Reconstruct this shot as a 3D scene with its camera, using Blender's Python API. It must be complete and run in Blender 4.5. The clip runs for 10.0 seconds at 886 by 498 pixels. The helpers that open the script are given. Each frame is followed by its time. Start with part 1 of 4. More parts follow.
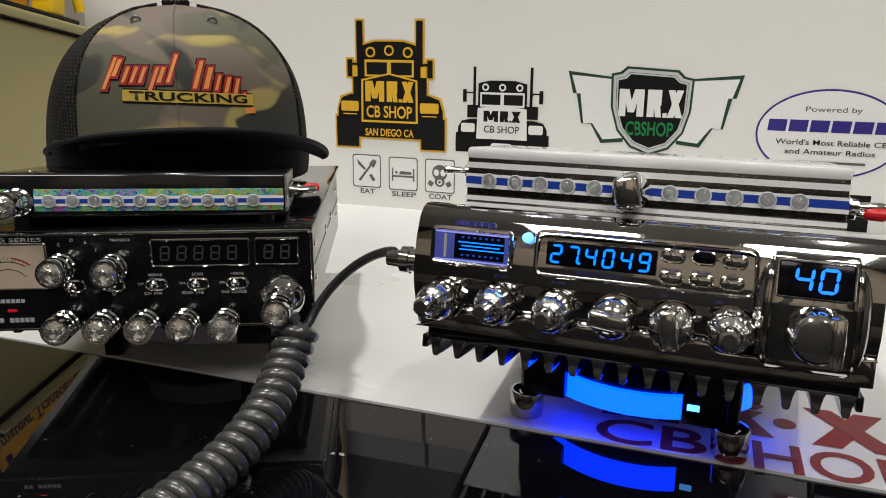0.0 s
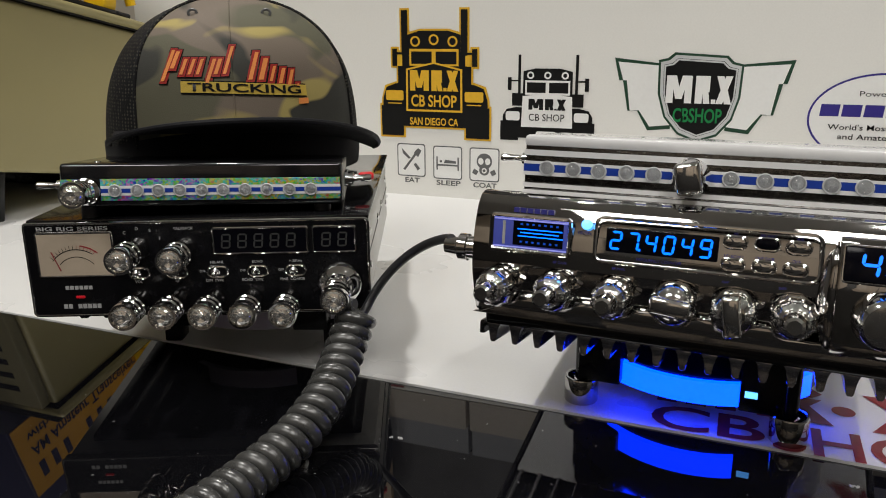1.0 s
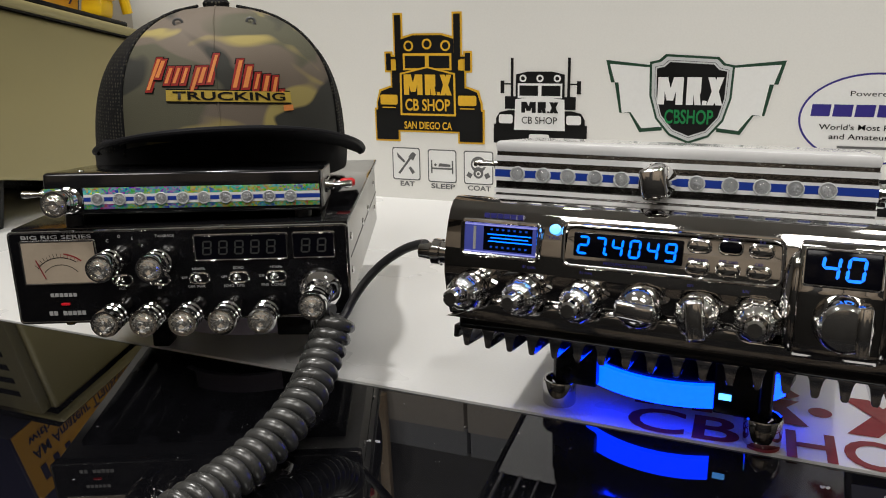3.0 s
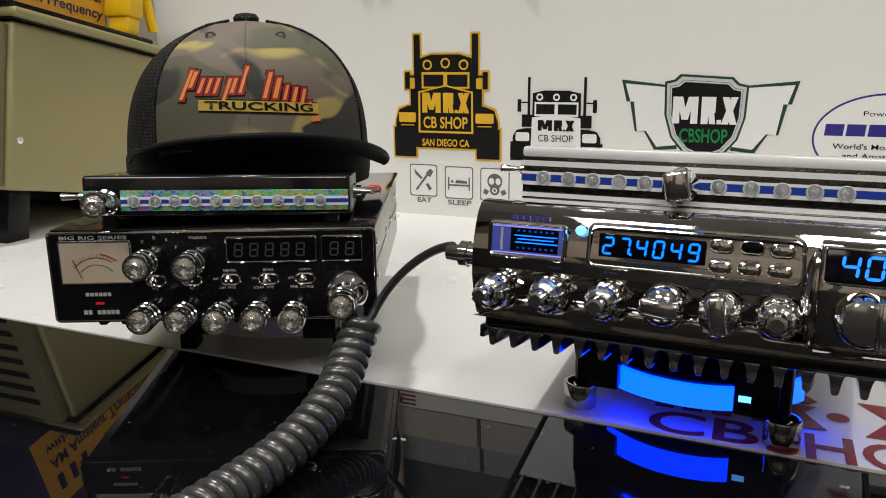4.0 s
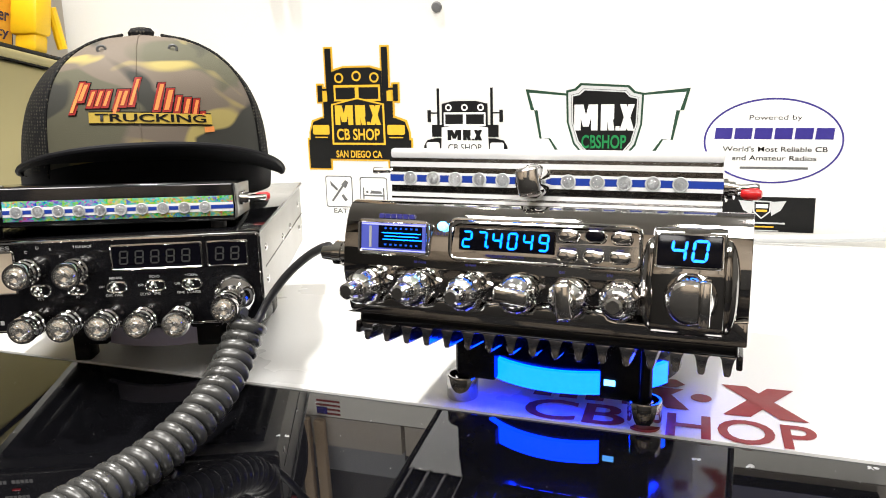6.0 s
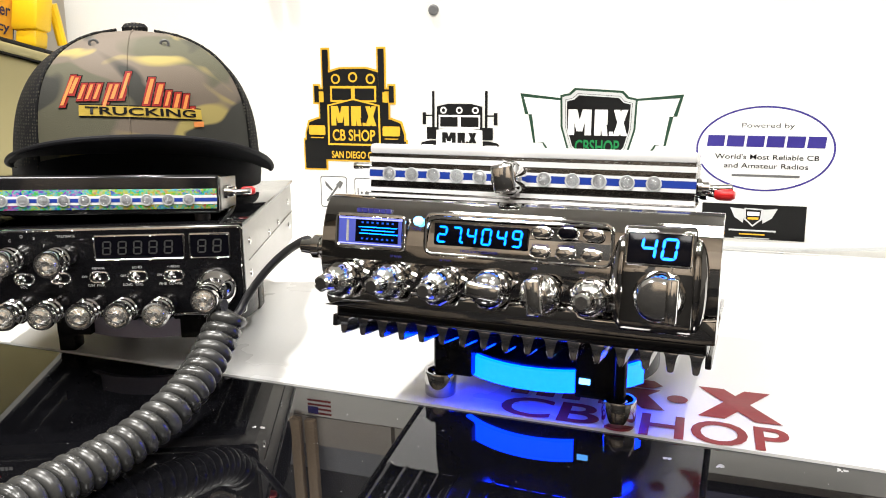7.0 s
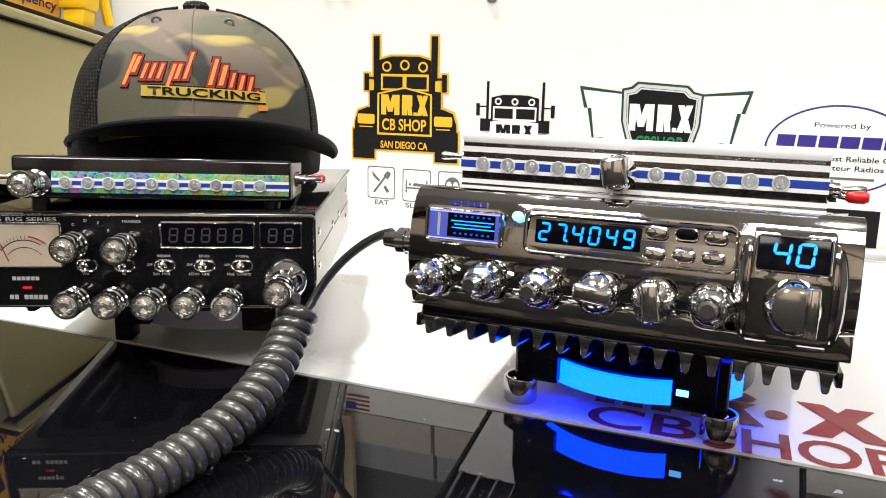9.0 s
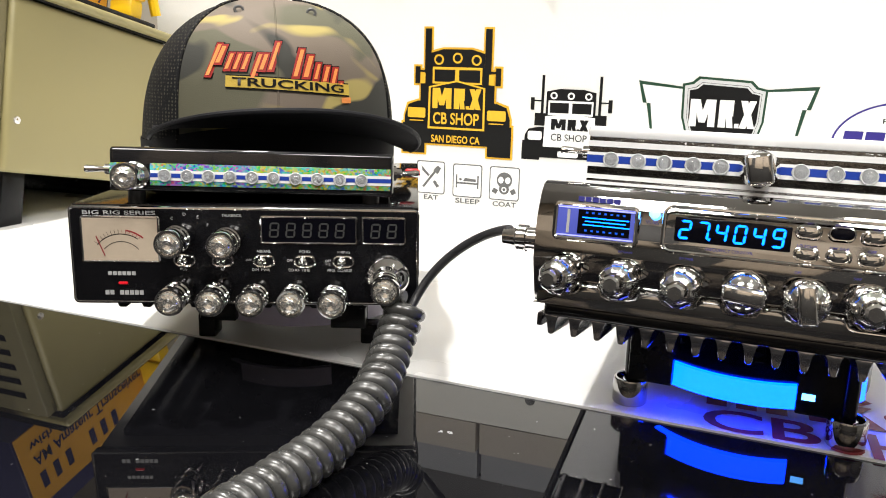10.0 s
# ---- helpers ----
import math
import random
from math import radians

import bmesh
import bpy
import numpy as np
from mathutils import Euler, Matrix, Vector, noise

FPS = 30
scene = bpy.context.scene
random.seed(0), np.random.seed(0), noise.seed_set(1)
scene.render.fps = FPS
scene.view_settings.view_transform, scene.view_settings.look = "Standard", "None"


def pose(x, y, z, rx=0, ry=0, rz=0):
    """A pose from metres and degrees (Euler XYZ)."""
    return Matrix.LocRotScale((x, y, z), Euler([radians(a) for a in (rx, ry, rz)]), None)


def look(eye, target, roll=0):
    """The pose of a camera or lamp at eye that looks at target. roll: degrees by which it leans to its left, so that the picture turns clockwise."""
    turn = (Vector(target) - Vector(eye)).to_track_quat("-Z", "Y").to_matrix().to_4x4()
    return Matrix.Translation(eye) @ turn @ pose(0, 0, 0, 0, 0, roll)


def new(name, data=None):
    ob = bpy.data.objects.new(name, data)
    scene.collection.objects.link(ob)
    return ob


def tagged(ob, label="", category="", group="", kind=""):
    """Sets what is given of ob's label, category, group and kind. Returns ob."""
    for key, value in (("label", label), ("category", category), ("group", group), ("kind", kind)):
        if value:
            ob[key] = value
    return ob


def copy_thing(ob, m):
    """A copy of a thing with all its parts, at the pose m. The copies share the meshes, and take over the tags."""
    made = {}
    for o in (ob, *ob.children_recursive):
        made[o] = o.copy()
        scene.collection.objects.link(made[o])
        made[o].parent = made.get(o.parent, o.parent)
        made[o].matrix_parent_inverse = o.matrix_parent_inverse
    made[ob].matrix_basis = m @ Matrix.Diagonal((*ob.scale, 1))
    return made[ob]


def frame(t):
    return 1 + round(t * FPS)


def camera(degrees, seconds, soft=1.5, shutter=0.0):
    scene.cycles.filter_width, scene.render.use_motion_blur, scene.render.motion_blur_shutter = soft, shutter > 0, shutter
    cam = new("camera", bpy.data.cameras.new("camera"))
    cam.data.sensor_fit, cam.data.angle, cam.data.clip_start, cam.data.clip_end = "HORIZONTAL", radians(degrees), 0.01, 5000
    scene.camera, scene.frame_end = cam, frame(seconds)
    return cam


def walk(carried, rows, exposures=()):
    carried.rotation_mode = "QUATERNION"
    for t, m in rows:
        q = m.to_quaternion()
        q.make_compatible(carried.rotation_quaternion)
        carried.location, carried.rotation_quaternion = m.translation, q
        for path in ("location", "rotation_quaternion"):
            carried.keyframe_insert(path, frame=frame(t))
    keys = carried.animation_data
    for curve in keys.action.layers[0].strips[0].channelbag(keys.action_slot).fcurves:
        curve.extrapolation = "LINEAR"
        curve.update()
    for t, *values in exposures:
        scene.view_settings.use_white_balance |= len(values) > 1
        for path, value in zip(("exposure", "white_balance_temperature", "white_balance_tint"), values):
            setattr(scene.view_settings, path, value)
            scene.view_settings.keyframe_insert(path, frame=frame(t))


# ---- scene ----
cam = camera(58.7, 10.0, 1.0)
PATH = [
    (0, (0.149, 0.116, 0.209), (-0.451, 1.953, -0.307), 0.5),
    (0.5, (0.144, 0.11, 0.207), (-0.501, 1.927, -0.325), -0.1),
    (1, (0.14, 0.108, 0.209), (-0.543, 1.908, -0.333), -0.3),
    (1.5, (0.149, 0.11, 0.215), (-0.544, 1.905, -0.332), -0.5),
    (2, (0.155, 0.112, 0.211), (-0.558, 1.897, -0.339), -1.1),
    (2.5, (0.157, 0.112, 0.212), (-0.549, 1.9, -0.339), -1.2),
    (3, (0.159, 0.111, 0.212), (-0.548, 1.902, -0.326), -1.0),
    (3.2, (0.157, 0.107, 0.212), (-0.568, 1.896, -0.31), -1.1),
    (4.3, (0.155, 0.091, 0.2), (-0.572, 1.895, -0.268), -0.3),
    (4.5, (0.166, 0.09, 0.199), (-0.533, 1.905, -0.267), -0.2),
    (5, (0.187, 0.087, 0.198), (-0.451, 1.926, -0.26), -1.2),
    (5.5, (0.196, 0.088, 0.198), (-0.418, 1.937, -0.251), -1.6),
    (7, (0.215, 0.089, 0.192), (-0.405, 1.943, -0.23), -0.2),
    (7.5, (0.235, 0.1, 0.189), (-0.406, 1.945, -0.237), 0.5),
    (8, (0.245, 0.106, 0.189), (-0.437, 1.937, -0.238), 0.3),
    (8.5, (0.215, 0.105, 0.188), (-0.469, 1.934, -0.244), 0.3),
    (9, (0.169, 0.103, 0.187), (-0.493, 1.939, -0.251), 1.2),
    (9.5, (0.135, 0.097, 0.187), (-0.53, 1.93, -0.257), 1.4),
    (10, (0.108, 0.094, 0.184), (-0.559, 1.925, -0.267), 1.6),
]
EXPOSURES = [(0.0, -1.06), (0.6, -1.18), (3.2, -1.14), (4.3, -0.97), (4.7, -0.80), (5.0, -0.56), (5.5, -0.06), (6.8, 0.16), (8.2, 0.18), (8.8, 0.02), (9.2, -0.06), (10.0, 0.03)]
walk(cam, [(t, look(eye, target, roll)) for t, eye, target, roll in PATH], EXPOSURES)

# ---- light ----
world = bpy.data.worlds.new("world")
world.use_nodes = True
world.node_tree.nodes["Background"].inputs[0].default_value = (0.9, 0.93, 1.0, 1)
world.node_tree.nodes["Background"].inputs[1].default_value = 0.05
scene.world = world


def area_lamp(name, place, target, sx, sy, watts, colour):
    data = bpy.data.lights.new(name, "AREA")
    data.shape, data.size, data.size_y = "RECTANGLE", sx, sy
    data.energy, data.color = watts, colour
    ob = new(name, data)
    ob.matrix_basis = look(place, target)
    return ob


WARM = (1.0, 0.970, 0.925)
# ceiling lamps: place, watts, width; small spots over the counter, wide fill panels in the room
# the wide panels are added, to light front faces and show in chrome
SPOTS = (((-0.50, 0.78), 28, 0.075), ((0.72, 0.50), 10, 0.075), ((1.5, 0.2), 5, 0.075), ((-0.50, -0.70), 38, 0.7), ((0.80, -0.70), 38, 0.7))
for (lx, ly), watts, wide in SPOTS:
    area_lamp("ceiling_light", (lx, ly, 1.66), (lx, ly, 0), wide, wide, watts, WARM)


# ---- materials ----
def mat(name, colour, rough=0.5, metal=0.0, var=0.12, grain=300.0, bump=0.0, coat=0.0, spec=0.5, stain=8.0, emit=None, power=0.0):
    """A principled material with colour variation at two scales and fine relief."""
    m = bpy.data.materials.new(name)
    m.use_nodes = True
    nt = m.node_tree
    b = nt.nodes["Principled BSDF"]
    b.inputs["Roughness"].default_value = rough
    b.inputs["Metallic"].default_value = metal
    b.inputs["Coat Weight"].default_value = coat
    b.inputs["Coat Roughness"].default_value = 0.04
    b.inputs["Specular IOR Level"].default_value = spec
    if emit:
        b.inputs["Emission Color"].default_value = (*emit, 1)
        b.inputs["Emission Strength"].default_value = power
    tc = nt.nodes.new("ShaderNodeTexCoord")
    big = nt.nodes.new("ShaderNodeTexNoise")
    big.inputs["Scale"].default_value = stain
    big.inputs["Detail"].default_value = 4
    fine = nt.nodes.new("ShaderNodeTexNoise")
    fine.inputs["Scale"].default_value = grain
    fine.inputs["Detail"].default_value = 3
    mix = nt.nodes.new("ShaderNodeMath")
    mix.operation = "ADD"
    for n, k in ((big, 0), (fine, 1)):
        nt.links.new(tc.outputs["Object"], n.inputs["Vector"])
        nt.links.new(n.outputs["Fac"], mix.inputs[k])
    ramp = nt.nodes.new("ShaderNodeMapRange")
    ramp.inputs["From Min"].default_value, ramp.inputs["From Max"].default_value = 0.6, 1.4
    ramp.inputs["To Min"].default_value, ramp.inputs["To Max"].default_value = 1 - var, 1 + var
    nt.links.new(mix.outputs[0], ramp.inputs["Value"])
    mul = nt.nodes.new("ShaderNodeVectorMath")
    mul.operation = "SCALE"
    mul.inputs[0].default_value = colour
    nt.links.new(ramp.outputs[0], mul.inputs["Scale"])
    nt.links.new(mul.outputs[0], b.inputs["Base Color"])
    rr = nt.nodes.new("ShaderNodeMapRange")
    rr.inputs["From Min"].default_value, rr.inputs["From Max"].default_value = 0.3, 0.7
    rr.inputs["To Min"].default_value, rr.inputs["To Max"].default_value = rough * 0.75, min(1, rough * 1.3)
    nt.links.new(big.outputs["Fac"], rr.inputs["Value"])
    nt.links.new(rr.outputs[0], b.inputs["Roughness"])
    if bump:
        bp = nt.nodes.new("ShaderNodeBump")
        bp.inputs["Strength"].default_value = bump
        bp.inputs["Distance"].default_value = 0.0006
        nt.links.new(fine.outputs["Fac"], bp.inputs["Height"])
        nt.links.new(bp.outputs[0], b.inputs["Normal"])
    return m


def camo_mat():
    m = mat("camouflage_cloth", (0.1, 0.1, 0.1), 0.85, bump=0.35, grain=1400)
    nt = m.node_tree
    b = nt.nodes["Principled BSDF"]
    tc = nt.nodes.new("ShaderNodeTexCoord")
    last = None
    layers = (((0.115, 0.110, 0.072), None, 0), ((0.180, 0.145, 0.112), 0.47, 2.9), ((0.42, 0.34, 0.12), 0.56, 5.3), ((0.045, 0.045, 0.038), 0.57, 3.7))
    for colour, edge, shift in layers:
        if edge is None:
            rgb = nt.nodes.new("ShaderNodeRGB")
            rgb.outputs[0].default_value = (*colour, 1)
            last = rgb.outputs[0]
            continue
        mp = nt.nodes.new("ShaderNodeMapping")
        mp.inputs["Location"].default_value = (shift, shift * 0.7, shift * 1.3)
        mp.inputs["Scale"].default_value = (9, 9, 17)
        ns = nt.nodes.new("ShaderNodeTexNoise")
        ns.inputs["Scale"].default_value = 1.0
        ns.inputs["Detail"].default_value = 2
        ns.inputs["Distortion"].default_value = 0.8
        st = nt.nodes.new("ShaderNodeMapRange")
        st.inputs["From Min"].default_value, st.inputs["From Max"].default_value = edge - 0.018, edge + 0.018
        mx = nt.nodes.new("ShaderNodeMix")
        mx.data_type = "RGBA"
        mx.inputs[7].default_value = (*colour, 1)
        nt.links.new(tc.outputs["Object"], mp.inputs["Vector"])
        nt.links.new(mp.outputs[0], ns.inputs["Vector"])
        nt.links.new(ns.outputs["Fac"], st.inputs["Value"])
        nt.links.new(st.outputs[0], mx.inputs[0])
        nt.links.new(last, mx.inputs[6])
        last = mx.outputs[2]
    nt.links.new(last, b.inputs["Base Color"])
    return m


def holo_mat():
    m = mat("holographic_foil", (0.6, 0.6, 0.6), 0.22, 0.35)
    nt = m.node_tree
    b = nt.nodes["Principled BSDF"]
    tc = nt.nodes.new("ShaderNodeTexCoord")
    vo = nt.nodes.new("ShaderNodeTexVoronoi")
    vo.inputs["Scale"].default_value = 820
    ns = nt.nodes.new("ShaderNodeTexNoise")
    ns.inputs["Scale"].default_value = 45
    sep = nt.nodes.new("ShaderNodeSeparateColor")
    hsv = nt.nodes.new("ShaderNodeCombineColor")
    hsv.mode = "HSV"
    ad = nt.nodes.new("ShaderNodeMath")
    ad.operation = "MULTIPLY_ADD"
    ad.inputs[1].default_value = 0.55
    sub = nt.nodes.new("ShaderNodeMath")
    sub.operation = "MULTIPLY_ADD"
    sub.inputs[1].default_value, sub.inputs[2].default_value = 1.2, -0.45
    nt.links.new(tc.outputs["Object"], vo.inputs["Vector"])
    nt.links.new(tc.outputs["Object"], ns.inputs["Vector"])
    nt.links.new(vo.outputs["Color"], sep.inputs[0])
    nt.links.new(ns.outputs["Fac"], sub.inputs[0])
    nt.links.new(sep.outputs[0], ad.inputs[0])
    nt.links.new(sub.outputs[0], ad.inputs[2])
    nt.links.new(ad.outputs[0], hsv.inputs[0])
    sat = nt.nodes.new("ShaderNodeMath")
    sat.operation = "MULTIPLY_ADD"
    sat.inputs[1].default_value, sat.inputs[2].default_value = 0.5, 0.5
    nt.links.new(sep.outputs[1], sat.inputs[0])
    nt.links.new(sat.outputs[0], hsv.inputs[1])
    hsv.inputs[2].default_value = 0.55
    nt.links.new(hsv.outputs[0], b.inputs["Base Color"])
    return m


def mesh_mat():
    """Black netting: open cells coloured paler, standing in for background light showing through."""
    m = mat("black_mesh_cloth", (0.010, 0.010, 0.011), 0.75, var=0.3, grain=900, bump=0.5, spec=0.2)
    nt = m.node_tree
    tc = nt.nodes.new("ShaderNodeTexCoord")
    vo = nt.nodes.new("ShaderNodeTexVoronoi")
    vo.inputs["Scale"].default_value = 380
    vo.inputs["Randomness"].default_value = 0.25
    st = nt.nodes.new("ShaderNodeMapRange")
    st.inputs["From Min"].default_value, st.inputs["From Max"].default_value = 0.28, 0.36
    st.inputs["To Min"].default_value, st.inputs["To Max"].default_value = 1.0, 0.0
    mx = nt.nodes.new("ShaderNodeMix")
    mx.data_type = "RGBA"
    mx.inputs[6].default_value = (0.010, 0.010, 0.011, 1)
    mx.inputs[7].default_value = (0.085, 0.080, 0.062, 1)
    nt.links.new(tc.outputs["Object"], vo.inputs["Vector"])
    nt.links.new(vo.outputs["Distance"], st.inputs["Value"])
    nt.links.new(st.outputs[0], mx.inputs[0])
    nt.links.new(mx.outputs[2], nt.nodes["Principled BSDF"].inputs["Base Color"])
    return m


def clear_mat():
    m = mat("clear_lens", (0.80, 0.81, 0.84), 0.14, var=0.1, stain=300)
    m.node_tree.nodes["Principled BSDF"].inputs["Transmission Weight"].default_value = 0.9
    return m


def brushed_mat():
    m = mat("brushed_steel", (0.42, 0.41, 0.39), 0.34, 0.9, var=0.1, grain=500, bump=0.15)
    return m


M = dict(
    wall=mat("white_board", (0.80, 0.79, 0.75), 0.55, var=0.03, grain=500, bump=0.05, stain=3),
    table=mat("white_laminate", (0.82, 0.82, 0.81), 0.3, var=0.03, grain=600, stain=6),
    glass=mat("black_glass", (0.004, 0.004, 0.005), 0.012, var=0.3, stain=14, spec=0.95),
    chrome=mat("chrome", (0.78, 0.77, 0.76), 0.06, 1.0, var=0.05, stain=40),
    knob=mat("satin_chrome", (0.84, 0.83, 0.81), 0.09, 1.0, var=0.05, stain=60),
    smoke=mat("dark_chrome", (0.47, 0.46, 0.45), 0.05, 1.0, var=0.08, stain=30, grain=45, bump=0.06),
    black=mat("gloss_black_paint", (0.007, 0.007, 0.008), 0.10, var=0.3, stain=30, coat=0.2),
    fin=mat("black_chromed_metal", (0.42, 0.42, 0.45), 0.10, 1.0, var=0.2, stain=40),
    striped=mat("speckled_mirror", (0.16, 0.155, 0.15), 0.16, 1.0, var=0.55, stain=220, grain=900, bump=0.4),
    panel=mat("black_face_plate", (0.005, 0.005, 0.006), 0.22, var=0.3, stain=50, spec=0.22),
    rubber=mat("black_rubber", (0.018, 0.018, 0.02), 0.42, var=0.25, stain=60, grain=900, bump=0.1),
    coil=mat("grey_black_vinyl_cord", (0.048, 0.048, 0.046), 0.28, var=0.25, stain=60, grain=700, bump=0.1, spec=1.0),
    steel=brushed_mat(),
    plate=mat("zinc_bottom_plate", (0.88, 0.88, 0.90), 0.16, 1.0, var=0.06),
    white=mat("white_acrylic", (0.80, 0.80, 0.80), 0.15, var=0.03, coat=0.5),
    clear=clear_mat(),
    crystal=mat("cut_crystal", (1.0, 0.98, 0.93), 0.03, 0.92, var=0.05, stain=500, grain=700, bump=0.35),
    blue=mat("blue_stripe", (0.012, 0.045, 0.32), 0.3, var=0.1),
    red=mat("red_plastic", (0.55, 0.01, 0.012), 0.3, var=0.1),
    redink=mat("red_vinyl_lettering", (0.26, 0.02, 0.025), 0.4, var=0.2, stain=25),
    ink=mat("black_ink", (0.006, 0.006, 0.006), 0.5, var=0.2, spec=0.2),
    yellowink=mat("yellow_ink", (0.75, 0.43, 0.02), 0.5, var=0.08),
    greenink=mat("green_ink", (0.0, 0.20, 0.05), 0.5, var=0.1),
    darkgreen=mat("dark_green_ink", (0.006, 0.045, 0.02), 0.5, var=0.1),
    greyink=mat("silver_ink", (0.55, 0.56, 0.56), 0.5, var=0.05),
    whiteink=mat("white_ink", (0.82, 0.82, 0.80), 0.5, var=0.03),
    navyink=mat("navy_ink", (0.03, 0.02, 0.22), 0.5, var=0.1),
    line=mat("grey_print", (0.12, 0.12, 0.12), 0.5, var=0.15),
    legend=mat("white_legend", (0.40, 0.40, 0.40), 0.5, var=0.1),
    dimlegend=mat("blue_legend", (0.03, 0.03, 0.20), 0.4, var=0.1),
    olive=mat("olive_enamel", (0.31, 0.27, 0.125), 0.42, var=0.06, stain=4, grain=900, bump=0.05),
    darkolive=mat("dark_olive_enamel", (0.16, 0.14, 0.07), 0.5, var=0.1),
    orange=mat("orange_card", (0.72, 0.36, 0.03), 0.5, var=0.06),
    navy=mat("dark_blue_card", (0.015, 0.015, 0.07), 0.4, var=0.1),
    toy=mat("yellow_plastic", (0.80, 0.50, 0.01), 0.35, var=0.05),
    camo=camo_mat(),
    mesh=mesh_mat(),
    brim=mat("black_cloth", (0.008, 0.008, 0.010), 0.7, var=0.3, grain=1500, bump=0.4, spec=0.25),
    orangethread=mat("orange_thread", (0.85, 0.29, 0.07), 0.6, var=0.15, grain=2000, bump=0.6),
    redthread=mat("red_thread", (0.36, 0.015, 0.01), 0.6, var=0.15, grain=2000, bump=0.6),
    yellowthread=mat("yellow_thread", (0.60, 0.42, 0.06), 0.6, var=0.15, grain=2000, bump=0.6),
    holo=holo_mat(),
    meterface=mat("cream_dial", (0.46, 0.38, 0.29), 0.5, var=0.05),
    lens=mat("display_window", (0.003, 0.003, 0.005), 0.10, var=0.1, spec=0.12),
    seg=mat("blue_lit_segment", (0.0, 0.05, 0.2), 0.4, emit=(0.0, 0.14, 1.0), power=5.0),
    dimseg=mat("dim_blue_segment", (0.0, 0.03, 0.15), 0.4, emit=(0.0, 0.10, 0.8), power=0.8),
    offseg=mat("unlit_segment", (0.035, 0.035, 0.035), 0.4),
    glow=mat("lit_blue_window", (0.04, 0.05, 0.2), 0.3, emit=(0.16, 0.20, 0.95), power=0.34),
    edgeglow=mat("lit_window_edge", (0.3, 0.3, 0.8), 0.3, emit=(0.35, 0.38, 1.0), power=0.9),
    ring=mat("lit_blue_diffuser", (0.1, 0.3, 0.6), 0.4, emit=(0.0, 0.018, 1.0), power=27.0),
    ringoff=mat("unlit_diffuser", (0.42, 0.38, 0.46), 0.35, var=0.05),
    bulb=mat("lit_blue_indicator", (0.2, 0.4, 0.8), 0.3, emit=(0.10, 0.40, 1.0), power=6.0),
    redled=mat("red_indicator", (0.5, 0.01, 0.02), 0.3, emit=(0.8, 0.01, 0.02), power=0.35),
    tan=mat("tan_wood", (0.42, 0.345, 0.265), 0.5, var=0.25, stain=2.5, grain=9),
    room=mat("grey_room_wall", (0.20, 0.19, 0.175), 0.8, var=0.06, stain=2),
    beige=mat("beige_far_wall", (0.62, 0.56, 0.46), 0.8, var=0.05, stain=2),
    floorm=mat("brown_floor", (0.05, 0.042, 0.034), 0.5, var=0.2, stain=3),
    wood=mat("brown_wood", (0.42, 0.31, 0.20), 0.5, var=0.25, stain=12),
    ceil=mat("white_ceiling", (0.7, 0.7, 0.68), 0.9, var=0.03),
    taupe=mat("taupe_shelf", (0.46, 0.42, 0.37), 0.6, var=0.08, stain=5),
    slate=mat("slate_grey_shelf", (0.27, 0.28, 0.30), 0.6, var=0.12, stain=5),
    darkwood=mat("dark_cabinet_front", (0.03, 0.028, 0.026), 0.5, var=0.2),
)


# ---- mesh helpers ----
def finish(name, bm, material, smooth=35):
    me = bpy.data.meshes.new(name)
    bmesh.ops.recalc_face_normals(bm, faces=bm.faces)
    bm.to_mesh(me)
    bm.free()
    me.materials.append(material)
    if smooth:
        for p in me.polygons:
            p.use_smooth = True
        me.set_sharp_from_angle(angle=radians(smooth))
    return me


def part(name, bm, material, parent, label="", smooth=35):
    ob = new(name, finish(name, bm, material, smooth))
    ob.parent = parent
    if label:
        ob["label"] = label
    return ob


def thing(name, m, label, category, group="", kind=""):
    ob = new(name)
    ob.empty_display_size = 0.02
    ob.matrix_basis = m
    return tagged(ob, label, category, group, kind)


def solid(name, bm, material, label, category, group="", kind="", m=None, smooth=35):
    ob = new(name, finish(name, bm, material, smooth))
    if m is not None:
        ob.matrix_basis = m
    return tagged(ob, label, category, group, kind)


def box(x0, x1, y0, y1, z0, z1, bev=0.0, seg=2, bm=None):
    out = bm or bmesh.new()
    b = bmesh.new()
    bmesh.ops.create_cube(b, size=1)
    for v in b.verts:
        v.co = Vector(((x0 + x1) / 2 + v.co.x * (x1 - x0), (y0 + y1) / 2 + v.co.y * (y1 - y0), (z0 + z1) / 2 + v.co.z * (z1 - z0)))
    if bev:
        bmesh.ops.bevel(b, geom=b.edges[:], offset=bev, segments=seg, affect="EDGES", profile=0.5)
    return merge(out, b)


def merge(out, b, m=None):
    if m is not None:
        b.transform(m)
    idx = {}
    for v in b.verts:
        idx[v] = out.verts.new(v.co)
    for f in b.faces:
        out.faces.new([idx[v] for v in f.verts])
    b.free()
    return out


def lathe(profile, n=32, bm=None, flutes=0, depth=0.0, m=None, turn=0.0):
    """Rings of (radius, height) about z; flutes cut the radius n times round."""
    b = bmesh.new()
    rings = []
    for r, h in profile:
        row = []
        for k in range(n):
            a = 2 * math.pi * k / n + turn
            rr = r * (1 - depth * (0.5 + 0.5 * math.cos(flutes * a)) if flutes else 1)
            row.append(b.verts.new((rr * math.cos(a), rr * math.sin(a), h)))
        rings.append(row)
    for p, q in zip(rings, rings[1:]):
        for k in range(n):
            b.faces.new((p[k], p[(k + 1) % n], q[(k + 1) % n], q[k]))
    b.faces.new(rings[0][::-1])
    b.faces.new(rings[-1])
    return merge(bm or bmesh.new(), b, m)


